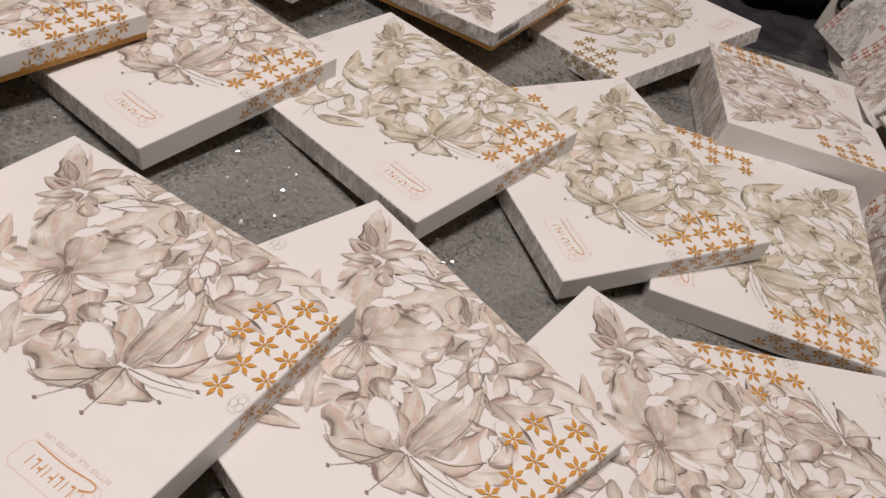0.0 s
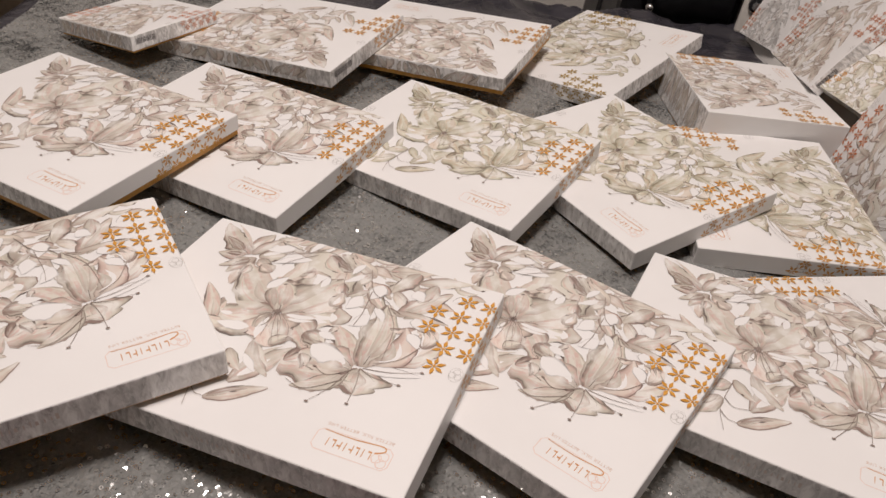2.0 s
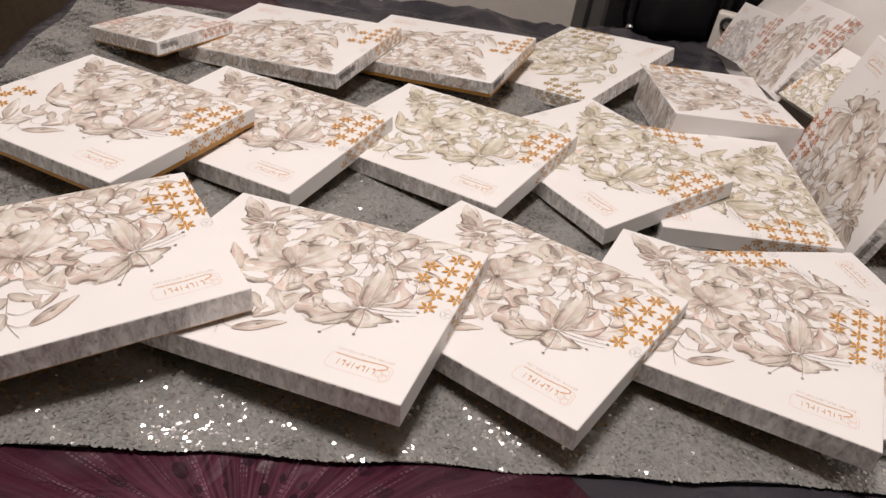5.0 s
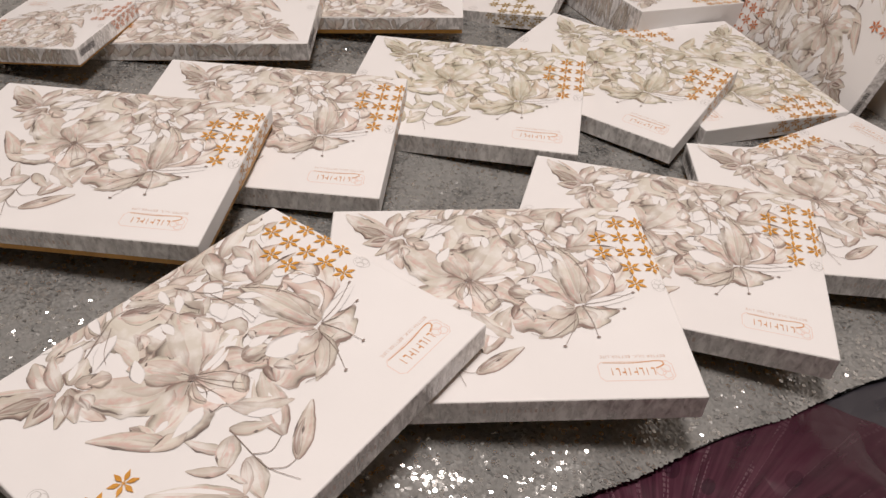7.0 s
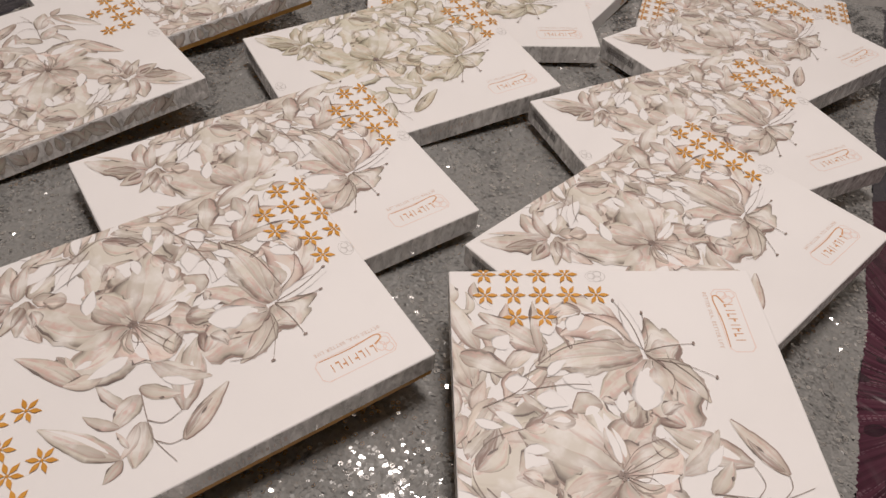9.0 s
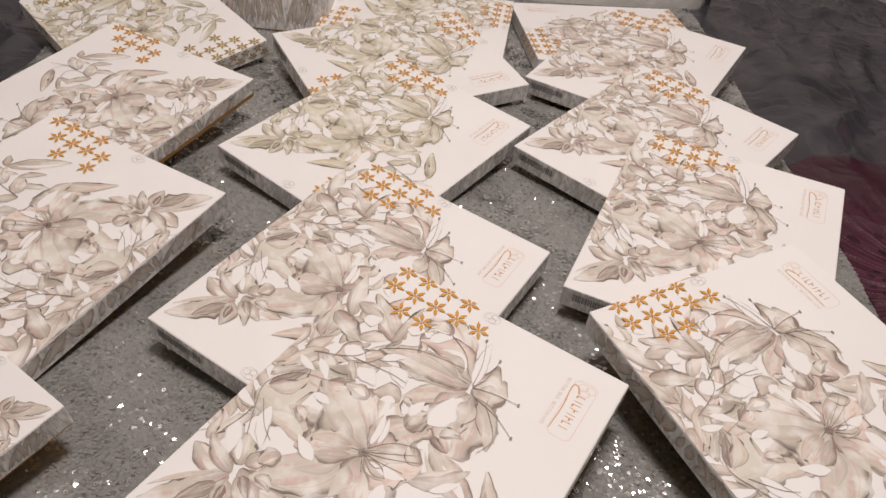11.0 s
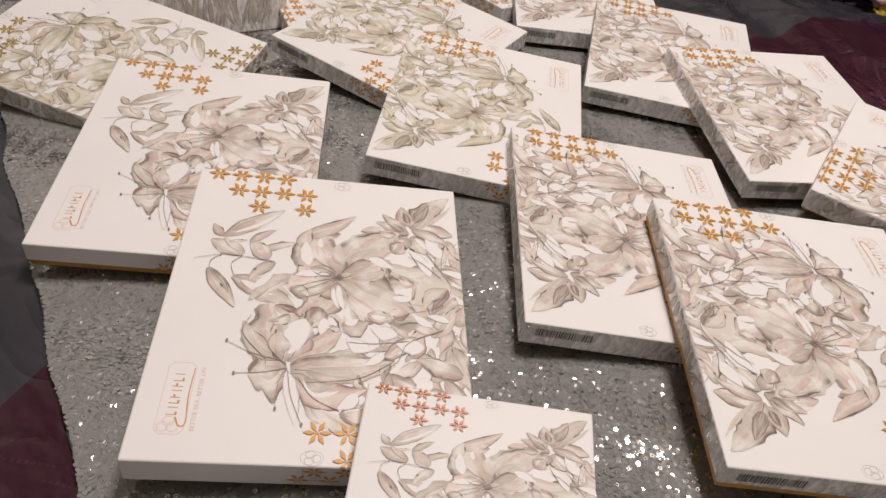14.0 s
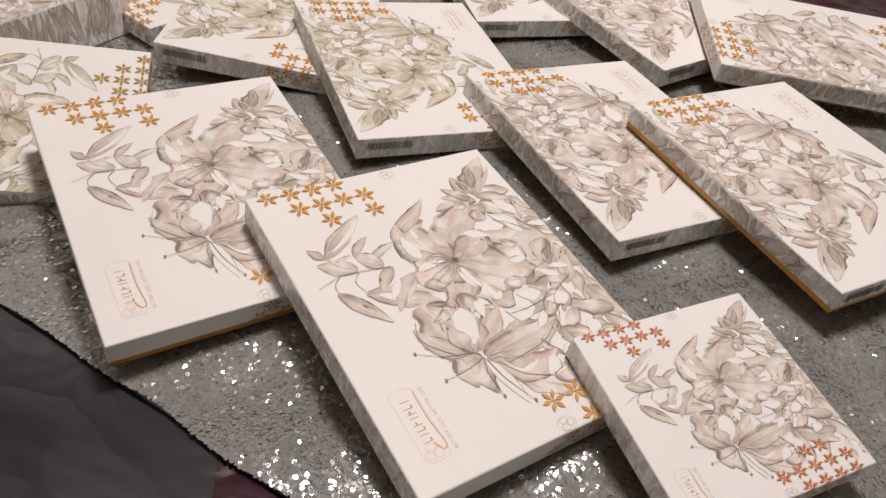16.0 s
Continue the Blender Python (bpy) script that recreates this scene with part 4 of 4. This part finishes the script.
def tablecloth():
    root = new("tablecloth")
    bm = bmesh.new()
    nu, nv = 110, 90
    grid = []
    for i in range(nu + 1):
        row = []
        for j in range(nv + 1):
            x, y = on_cloth(i / nu, j / nv)
            row.append(bm.verts.new((x, y, cloth_height(x, y))))
        grid.append(row)
    for i in range(nu):
        for j in range(nv):
            bm.faces.new((grid[i][j], grid[i + 1][j], grid[i + 1][j + 1], grid[i][j + 1]))
    bmesh.ops.solidify(bm, geom=list(bm.faces), thickness=0.0016)
    part("fabric", bm, MESHCLOTH, root, "grey mesh backing fabric", smooth=True)
    # sequins: small six-sided discs, each tipped a little its own way, sewn in wandering rows
    rng = np.random.default_rng(5)
    pitch = 0.0017
    cols, rows_ = int((CX1 - CX0) / pitch), int((CY1 - CY0) / pitch)
    u, v = np.meshgrid(np.linspace(0.001, 0.999, cols), np.linspace(0.001, 0.999, rows_), indexing="ij")
    u, v = u.ravel() + rng.normal(0, 0.0005, u.size), v.ravel() + rng.normal(0, 0.0005, u.size)
    wx = 0.002 * np.sin(v * 31 + 3 * np.sin(u * 11))
    x = CX0 + np.clip(u, 0, 1) * (CX1 - CX0) + wx
    y = CY0 + np.clip(v, 0, 1) * (CY1 - CY0) + 0.0015 * np.sin(u * 57)
    side = lambda s, n: np.array([cloth_edge(q, n) for q in np.linspace(0, 1.1, 400)])
    at = lambda s, n: np.interp(s, np.linspace(0, 1.1, 400), side(s, n))
    x += (1 - u) * at(v * 0.9, 1) + u * at(v * 0.9, 2)
    y += (1 - v) * at(u * 1.1, 3) + v * at(u * 1.1, 4)
    z = cloth_height(x, y) + 0.0005 + rng.uniform(0, 0.0003, x.size)
    tip = np.radians(rng.gamma(1.7, 3.9, x.size))
    way = rng.uniform(0, 2 * np.pi, x.size)
    nrm = np.stack([np.sin(tip) * np.cos(way) + 0.095 * np.sin(x * 47 + 4 * np.sin(y * 21)) + 0.05 * np.sin(x * 190 + y * 140 + 3 * np.sin(y * 90)), np.sin(tip) * np.sin(way) + 0.095 * np.sin(y * 53 + 3 * np.sin(x * 26)) + 0.05 * np.sin(y * 210 - x * 120 + 3 * np.sin(x * 110)), np.cos(tip)], 1)
    nrm /= np.linalg.norm(nrm, axis=1)[:, None]
    e1 = np.cross(nrm, np.array([0.0, 1.0, 0.0]))
    e1 /= np.linalg.norm(e1, axis=1)[:, None]
    e2 = np.cross(nrm, e1)
    ang = np.arange(6) * np.pi / 3
    radius = rng.uniform(0.00140, 0.00158, x.size)[:, None, None]
    rim = radius * (np.cos(ang)[None, :, None] * e1[:, None, :] + np.sin(ang)[None, :, None] * e2[:, None, :])
    middle = np.stack([x, y, z], 1)[:, None, :]
    bright = rng.random(x.size) < 0.055
    disc = np.arange(6)
    sew(root, "sequin", (middle + rim)[~bright], disc[None, :], SEQUIN, "silver grey sequins sewn all over")
    # the bright ones show the hole by which they are sewn on
    ring = np.concatenate([middle + 1.08 * rim, middle + 0.38 * rim], 1)[bright]
    ring[:, :, 2] += 0.0003
    quads = np.stack([disc, (disc + 1) % 6, (disc + 1) % 6 + 6, disc + 6], 1)
    sew(root, "mirror_sequin", ring, quads, MIRROR_SEQUIN, "bright mirror sequins with a sewing hole")
    return tagged(root, "silver grey sequin tablecloth spread over the duvet", "tablecloth")


tablecloth()

# ---- boxes laid out in three overlapping rows ----
BOXES = [
    ((-0.3234, -0.3202, 0.6004, 3.41, 4.00, -152.57), INK, STAR, "white lily gift box with ochre base, corner resting on its neighbour"),
    ((-0.1308, -0.3050, 0.5920, -0.48, 5.26, 156.91), INK, STAR, "white lily gift box lapped by the next one"),
    ((0.0389, -0.2913, 0.5863, -1.91, 4.40, 139.06), INK, STAR, "white lily gift box overlapping in the front row"),
    ((0.2361, -0.3050, 0.5878, -0.41, 4.50, 149.21), INK, STAR, "white lily gift box near the front hem of the cloth"),
    ((0.3640, -0.2870, 0.5730, 0.00, 0.00, -81.70), INK, STAR, "white lily gift box lying flat under its neighbour"),
    ((-0.3757, -0.0465, 0.5936, -2.50, 3.37, 149.27), INK, STAR, "white lily gift box with ochre base, end of the middle row"),
    ((-0.2216, -0.0099, 0.5813, -4.47, 3.29, 149.83), INK, STAR, "white lily gift box tucked under its neighbour"),
    ((0.0000, 0.0000, 0.5840, -4.56, 4.74, 144.04), INK_GREEN, STAR, "white gift box with greenish lily print"),
    ((0.1846, -0.0024, 0.5845, -6.28, 2.15, 119.37), INK_GREEN, STAR, "white gift box with greenish lily print, turned askew"),
    ((0.3469, -0.0181, 0.5774, -2.70, -1.24, 83.34), INK_GREEN, STAR, "white gift box with greenish lily print lying flat"),
    ((-0.2099, 0.2615, 0.5885, 3.54, -6.03, -25.31), INK, STAR, "white lily gift box in the back row by the small one"),
    ((-0.0020, 0.2873, 0.5910, 3.02, -6.39, -26.16), INK, STAR, "white lily gift box with ochre base in the back row"),
    ((0.2245, 0.3196, 0.5850, 9.00, 8.20, -134.38), INK_GREEN, STAR_OLIVE, "white gift box with greenish lilies propped on a deep box"),
]
for at, ink_mat, star_mat, label in BOXES:
    gift_box(at, label, 0.25, 0.022, ink_mat, star_mat, cover=0.94 if "corner resting" in label else 0.76 if "ochre" in label else 0.97)
gift_box((-0.3880, 0.2456, 0.5870, 0.79, -7.59, -33.80), "small white gift box with lily print, lapping a larger box", 0.168, 0.020, INK, STAR_RED, name="small_gift_box", cover=0.90, short=0.78)
gift_box((0.403, 0.192, 0.606, 0, 0, -90), "deep white gift box with lily print on its lid", 0.231, 0.056, INK, STAR, name="deep_gift_box", plain_sides=True, short=0.78)
LEAN = "gift boxes leaning on the pillows"
gift_box((0.4913, -0.0188, 0.6430, 77.00, 1.10, -98.20), "large white lily box propped upright against a pillow", 0.25, 0.022, INK, STAR_RED, LEAN)
gift_box((0.5308, 0.2827, 0.6655, 59.0, -6.9, -99.5), "white lily box with copper stars leaning on a pillow", 0.182, 0.020, INK, STAR_RED, LEAN)
gift_box((0.5627, 0.4956, 0.6109, 66.8, -6.5, -86.9), "small grey-printed lily box leaning on a pillow", 0.125, 0.020, INK_GREY, STAR_RED, LEAN, name="small_gift_box")
gift_box((0.5400, 0.1490, 0.6540, 52.0, 4.0, -68.0), "small pale lily box wedged between larger boxes", 0.125, 0.016, INK_GREEN, STAR, LEAN, name="small_gift_box")

# ---- pillows ----
LINEN = noisy("white_pillow_cotton", (0.60, 0.59, 0.575), (0.67, 0.66, 0.645), 8.0, 0.85, 0.25, fine=500.0, dist=0.001, sheen=0.2)


PIPING = noisy("black_cord", (0.006, 0.006, 0.006), (0.012, 0.012, 0.012), 60, 0.7, 0.2)


def pillow(at, w, h, d, seed, piped=False):
    bm = bmesh.new()
    n = 36
    grids = []
    for face in (1, -1):
        rows = []
        for i in range(n + 1):
            row = []
            for j in range(n + 1):
                a, b = 2 * i / n - 1, 2 * j / n - 1
                pinch = 1 - 0.06 * (a * a * b * b)
                puff = ((1 - a ** 4) * (1 - b ** 4)) ** 0.55
                crease = 0.10 * noise.noise((a * 2.3 + seed, b * 2.3, face)) + 0.05 * noise.noise((a * 6 + seed, b * 5, face * 3))
                row.append(bm.verts.new((a * w / 2 * pinch, b * h / 2 * pinch, face * d / 2 * puff * (1 + crease))))
            rows.append(row)
        for i in range(n):
            for j in range(n):
                q = (rows[i][j], rows[i + 1][j], rows[i + 1][j + 1], rows[i][j + 1])
                bm.faces.new(q if face > 0 else q[::-1])
        grids.append(rows)
    bmesh.ops.remove_doubles(bm, verts=bm.verts, dist=0.0005)
    ob = part("pillow", bm, LINEN, smooth=True)
    if piped:
        rim = [(w / 2 * (1 - 0.06 * b * b) + 0.002, b * h / 2 * (1 - 0.06 * b * b), 0) for b in np.linspace(-0.97, 0.97, 15)]
        part("piping", tube(bmesh.new(), rim, 0.006), PIPING, ob, "black corded edge", smooth=True)
    ob.matrix_world = pose(*at)
    return tagged(ob, "plump white cotton pillow leaning at the bed head", "pillow", "pillows at the bed head")


pillow((0.622, -0.15, 0.66, 74, 0, -88), 0.70, 0.36, 0.15, 1.0, True)
pillow((0.675, 0.36, 0.635, 58, 0, -95), 0.60, 0.40, 0.16, 4.0)
pillow((0.86, 0.05, 0.75, 72, 0, -90), 0.80, 0.50, 0.18, 9.0)

# ---- things beyond the bed ----
BLACK = noisy("black_glossy_leather", (0.008, 0.008, 0.009), (0.018, 0.018, 0.020), 30, 0.28, 0.2, fine=260)
DARK = noisy("dark_fabric", (0.004, 0.004, 0.005), (0.009, 0.009, 0.010), 14, 0.85, 0.4)
STEEL = noisy("polished_steel", (0.55, 0.55, 0.56), (0.68, 0.68, 0.69), 40, 0.2, 0.02, metal=1.0)


def bmesh_knob(c, r):
    bm = bmesh.new()
    bmesh.ops.create_uvsphere(bm, u_segments=14, v_segments=8, radius=r, matrix=Matrix.Translation(c))
    return bm


def suitcase(at):
    root = new("suitcase")
    part("shell", slab(-0.20, 0.20, -0.13, 0.13, 0.05, 0.66, 0.035, 4), BLACK, root, "glossy black shell")
    part("rim", slab(-0.203, 0.203, -0.012, 0.012, 0.047, 0.663, 0.004, 2), DARK, root)
    for x in (-0.14, 0.0, 0.14):
        part("rib", slab(x - 0.012, x + 0.012, -0.137, -0.128, 0.10, 0.62, 0.003, 2), BLACK, root)
    part("handle", tube(bmesh.new(), [(-0.08, 0, 0.655), (-0.08, 0, 0.72), (-0.06, 0, 0.74), (0.06, 0, 0.74), (0.08, 0, 0.72), (0.08, 0, 0.655)], 0.009), BLACK, root)
    part("pole", tube(bmesh.new(), [(-0.006, -0.215, 0.50), (-0.006, -0.215, 0.90)], 0.007), BLACK, root, "glossy black upright pole", smooth=True)
    part("belly", slab(-0.17, 0.07, -0.20, -0.12, 0.48, 0.80, 0.07, 6), BLACK, root, "rounded glossy black front", smooth=True)
    part("stud", bmesh_knob((-0.175, -0.200, 0.530), 0.008), STEEL, root, "polished steel stud", smooth=True)
    for x in (-0.16, 0.16):
        part("latch", slab(x - 0.018, x + 0.018, -0.146, -0.128, 0.60, 0.63, 0.004, 2), STEEL, root, "steel latch")
        for y in (-0.09, 0.09):
            bm = bmesh.new()
            bmesh.ops.create_cone(bm, cap_ends=True, segments=20, radius1=0.03, radius2=0.03, depth=0.02, matrix=Matrix.Translation((x, y, 0.03)) @ Matrix.Rotation(math.pi / 2, 4, "Y"))
            part("wheel", bm, DARK, root)
    root.matrix_world = pose(*at)
    return tagged(root, "glossy black suitcase standing on the floor beside the bed", "suitcase")


suitcase((0.592, 0.93, 0, 0, 0, 4))


WALNUT = noisy("dark_walnut_varnish", (0.055, 0.040, 0.026), (0.12, 0.088, 0.058), 7, 0.3, 0.1)


def drawers(at):
    root = new("chest_of_drawers")
    part("body", slab(-0.3, 0.3, -0.22, 0.22, 0, 0.66, 0.004, 2), WALNUT, root, "dark varnished wooden carcass")
    part("top", slab(-0.32, 0.32, -0.24, 0.24, 0.66, 0.69, 0.006, 2), WALNUT, root)
    for i in range(3):
        z = 0.04 + 0.205 * i
        d = part("drawer", slab(-0.28, 0.28, -0.236, -0.219, z, z + 0.19, 0.005, 2), WALNUT, root)
        part("panel", slab(-0.23, 0.23, -0.243, -0.235, z + 0.035, z + 0.155, 0.006, 2), WALNUT, d)
        part("knob", bmesh_knob((0, -0.255, z + 0.095), 0.014), STEEL, d)
    root.matrix_world = pose(*at)
    return tagged(root, "dark varnished wooden chest of drawers by the bed foot", "chest of drawers")


drawers((-1.10, 0.85, 0, 0, 0, 62))


def backpack(at):
    root = new("backpack")
    bm = slab(-0.20, 0.20, -0.12, 0.12, 0, 0.46, 0.07, 5)
    for v in bm.verts:
        v.co += 0.02 * Vector((noise.noise(v.co * 6), noise.noise(v.co * 6 + Vector((9, 0, 0))), 0))
    part("bag_body", bm, DARK, root, "dark fabric body", smooth=True)
    part("pocket", slab(-0.15, 0.15, -0.17, -0.10, 0.04, 0.24, 0.03, 4), DARK, root)
    for x in (-0.09, 0.09):
        part("strap", tube(bmesh.new(), [(x, 0.12, 0.42), (x, 0.19, 0.34), (x, 0.19, 0.18), (x, 0.12, 0.08)], 0.014), DARK, root)
    part("zip", tube(bmesh.new(), [(-0.15, -0.172, 0.21), (0, -0.174, 0.225), (0.15, -0.172, 0.21)], 0.003), STEEL, root)
    root.matrix_world = pose(*at)
    return tagged(root, "dark fabric backpack lying at the far side of the bed", "backpack")


backpack((0.30, -1.12, 0.54, 0, 0, 20))

GRILLE = noisy("dark_grille_mesh", (0.030, 0.029, 0.028), (0.060, 0.058, 0.055), 20, 0.5, 0.1)


def loudspeaker(at):
    """A black upright cabinet with a grille of crossed bars on one side."""
    root = new("loudspeaker")
    part("cabinet", slab(-0.15, 0.15, -0.15, 0.15, 0, 1.0, 0.01, 2), DARK, root, "black cabinet")
    for i in range(17):
        y = -0.13 + 0.26 * i / 16
        part("grille_bar", slab(-0.156, -0.150, y - 0.003, y + 0.003, 0.05, 0.96, 0.001, 1), GRILLE, root)
    for i in range(56):
        z = 0.06 + 0.89 * i / 55
        part("grille_bar", slab(-0.159, -0.156, -0.14, 0.14, z - 0.0045, z + 0.0045), GRILLE, root)
    root.matrix_world = pose(*at)
    return tagged(root, "black upright loudspeaker with a grey grille beyond the bed", "loudspeaker")


loudspeaker((1.10, -1.58, 0, 0, 0, -12))

# ---- sleep mask and hair things on the duvet ----
RED = noisy("red_satin", (0.26, 0.004, 0.016), (0.50, 0.014, 0.045), 34, 0.38, 0.7, fine=90, dist=0.007)
PINK = noisy("coral_satin_piping", (0.50, 0.035, 0.075), (0.64, 0.07, 0.12), 60, 0.35, 0.2)


def sleep_mask(at):
    root = new("sleep_mask")
    n = 56
    outline = []
    for i in range(n):
        a = 2 * math.pi * i / n
        x, y = 0.090 * math.cos(a), 0.050 * math.sin(a)
        if math.sin(a) < 0:
            y *= 1 - 0.62 * math.exp(-(x / 0.022) ** 2)
        outline.append(Vector((x, y, 0)))
    bm = bmesh.new()
    rings = []
    for s, z in ((1.0, 0.004), (0.97, 0.008), (0.85, 0.013), (0.55, 0.017), (0.2, 0.018)):
        rings.append([bm.verts.new((p.x * s, p.y * s, z + (0.0025 * noise.noise((p.x * 60 * s, p.y * 60 * s, 1)) + 0.0015 * noise.noise((p.x * 160 * s, p.y * 90 * s, 4))) * (1 if s < 0.95 else 0) + 0.5 * p.x * p.x)) for p in outline])
    low = [bm.verts.new((p.x, p.y, 0.0 + 0.5 * p.x * p.x)) for p in outline]
    for r0, r1 in zip([low] + rings, rings):
        for i in range(n):
            bm.faces.new((r0[i], r0[(i + 1) % n], r1[(i + 1) % n], r1[i]))
    bm.faces.new(rings[-1]), bm.faces.new(low[::-1])
    part("mask", bm, RED, root, "red satin eye mask", smooth=True)
    ring = [(p.x, p.y, 0.005 + 0.5 * p.x * p.x) for p in outline] + [(outline[0].x, outline[0].y, 0.005 + 0.5 * outline[0].x ** 2)]
    part("piping", tube(bmesh.new(), ring, 0.0032, 6), PINK, root, "coral piping", smooth=True)
    band = [(-0.090, 0, 0.008), (-0.102, -0.02, 0.012), (-0.094, -0.042, 0.016), (-0.07, -0.054, 0.020), (-0.02, -0.050, 0.022), (0.02, -0.034, 0.022), (0.03, -0.02, 0.018)]
    bm = bmesh.new()
    strips = []
    for i, p in enumerate(band):
        strips.append([bm.verts.new((p[0], p[1], p[2] + dz)) for dz in (0.0, 0.010)])
    for a, b in zip(strips, strips[1:]):
        bm.faces.new((a[0], b[0], b[1], a[1]))
    bmesh.ops.subdivide_edges(bm, edges=bm.edges, cuts=2)
    bmesh.ops.solidify(bm, geom=list(bm.faces), thickness=0.003)
    part("strap", bm, PINK, root, "gathered elastic strap", smooth=True)
    root.matrix_world = pose(*at) @ Matrix.Diagonal((0.90, 0.90, 0.90, 1))
    return tagged(root, "red satin sleep mask lying on the dark duvet", "sleep mask")


sleep_mask((0.338, -0.808, duvet_height(0.338, -0.808) + 0.004, 0, 0, 48))


def scrunchie(at):
    bm = bmesh.new()
    n, m = 60, 12
    rings = []
    for i in range(n):
        a = 2 * math.pi * i / n
        r = 0.016 * (1 + 0.22 * math.sin(23 * a) + 0.7 * noise.noise((math.cos(a) * 5, math.sin(a) * 5, 0)))
        rings.append([bm.verts.new(((0.034 + r * math.cos(t)) * math.cos(a) * 1.4, (0.034 + r * math.cos(t)) * math.sin(a) * 0.7, 0.016 + r * 0.8 * math.sin(t))) for t in (2 * math.pi * k / m for k in range(m))])
    for i in range(n):
        for k in range(m):
            bm.faces.new((rings[i][k], rings[(i + 1) % n][k], rings[(i + 1) % n][(k + 1) % m], rings[i][(k + 1) % m]))
    ob = part("scrunchie", bm, noisy("brown_satin", (0.010, 0.005, 0.004), (0.05, 0.020, 0.014), 90, 0.5, 0.5), smooth=True)
    ob.matrix_world = pose(*at) @ Matrix.Diagonal((0.88, 0.80, 0.60, 1))
    return tagged(ob, "dark brown gathered satin scrunchie on the duvet", "scrunchie")


scrunchie((0.200, -0.838, duvet_height(0.200, -0.838) + 0.001, 0, 0, 66))


def fabric_flower(at, petals, r, mat, heart, label):
    root = new("fabric_flower")
    for i in range(petals):
        a = 2 * math.pi * i / petals
        bm = bmesh.new()
        rows = []
        for u in (0.1, 0.35, 0.6, 0.85, 1.0):
            half = 0.42 * r * math.sin(math.pi * (0.12 + 0.8 * u)) + 0.001
            rows.append([bm.verts.new((u * r, half * v, 0.006 + 0.45 * r * u * u * (1 - 0.3 * v * v) + 0.002 * math.sin(7 * v + i))) for v in (-1, -0.5, 0, 0.5, 1)])
        for r0, r1 in zip(rows, rows[1:]):
            for k in range(4):
                bm.faces.new((r0[k], r1[k], r1[k + 1], r0[k + 1]))
        bmesh.ops.solidify(bm, geom=list(bm.faces), thickness=0.0012)
        bmesh.ops.rotate(bm, verts=bm.verts, matrix=Matrix.Rotation(a, 3, "Z"))
        part("petal", bm, mat, root, smooth=True)
    part("heart", bmesh_knob((0, 0, 0.010), r * 0.2), heart, root)
    root.matrix_world = pose(*at)
    return tagged(root, label, "fabric flower", "fabric flowers on the duvet")


LILAC = noisy("lilac_cloth", (0.60, 0.40, 0.66), (0.74, 0.56, 0.78), 40, 0.8, 0.2)
YELLOW = noisy("yellow_cloth", (0.70, 0.50, 0.05), (0.85, 0.65, 0.12), 40, 0.8, 0.2)
VIOLET = noisy("violet_cloth", (0.12, 0.04, 0.25), (0.22, 0.09, 0.40), 40, 0.8, 0.2)
fabric_flower((0.142, -0.862, duvet_height(0.142, -0.862), 10, -12, 20), 6, 0.052, LILAC, YELLOW, "lilac cloth flower lying on the dark duvet")
fabric_flower((0.097, -0.838, duvet_height(0.097, -0.838), -8, 6, 50), 5, 0.030, YELLOW, VIOLET, "yellow cloth flower lying on the dark duvet")
fabric_flower((0.070, -0.822, duvet_height(0.070, -0.822), 8, 4, 5), 5, 0.030, VIOLET, YELLOW, "violet cloth flower lying on the dark duvet")


# ---- a small white gadget behind the boxes ----
def gadget(at):
    # unidentified white device, no lamp: a plain case with a round dial
    root = new("dial_gadget")
    part("case", slab(-0.022, 0.022, -0.014, 0.014, 0, 0.075, 0.006, 3), WHITE_PAINT, root, "white plastic case")
    bm = bmesh.new()
    bmesh.ops.create_cone(bm, cap_ends=True, segments=28, radius1=0.014, radius2=0.012, depth=0.008, matrix=Matrix.Translation((0, -0.016, 0.055)) @ Matrix.Rotation(math.pi / 2, 4, "X"))
    dial = part("dial", bm, BLACK, root, "round black dial")
    bm = bmesh.new()
    bmesh.ops.create_cone(bm, cap_ends=True, segments=24, radius1=0.008, radius2=0.007, depth=0.004, matrix=Matrix.Translation((0, -0.022, 0.055)) @ Matrix.Rotation(math.pi / 2, 4, "X"))
    part("dial_centre", bm, STEEL, dial)
    root.matrix_world = pose(*at)
    return tagged(root, "small white plastic gadget with a round black dial", "gadget")


gadget((0.572, 0.590, duvet_height(0.572, 0.59) - 0.002, 0, 0, -25))


# ---- ceiling lamp ----
def ceiling_lamp():
    root = new("ceiling_lamp")
    bm = bmesh.new()
    bmesh.ops.create_cone(bm, cap_ends=True, segments=48, radius1=0.20, radius2=0.21, depth=0.05, matrix=Matrix.Translation((0, 0, -0.03)))
    part("housing", bm, WHITE_PAINT, root)
    root.matrix_world = pose(-0.15, -0.2, HIGH - 0.005)
    return tagged(root, "round white flush ceiling lamp", "ceiling lamp")


ceiling_lamp()
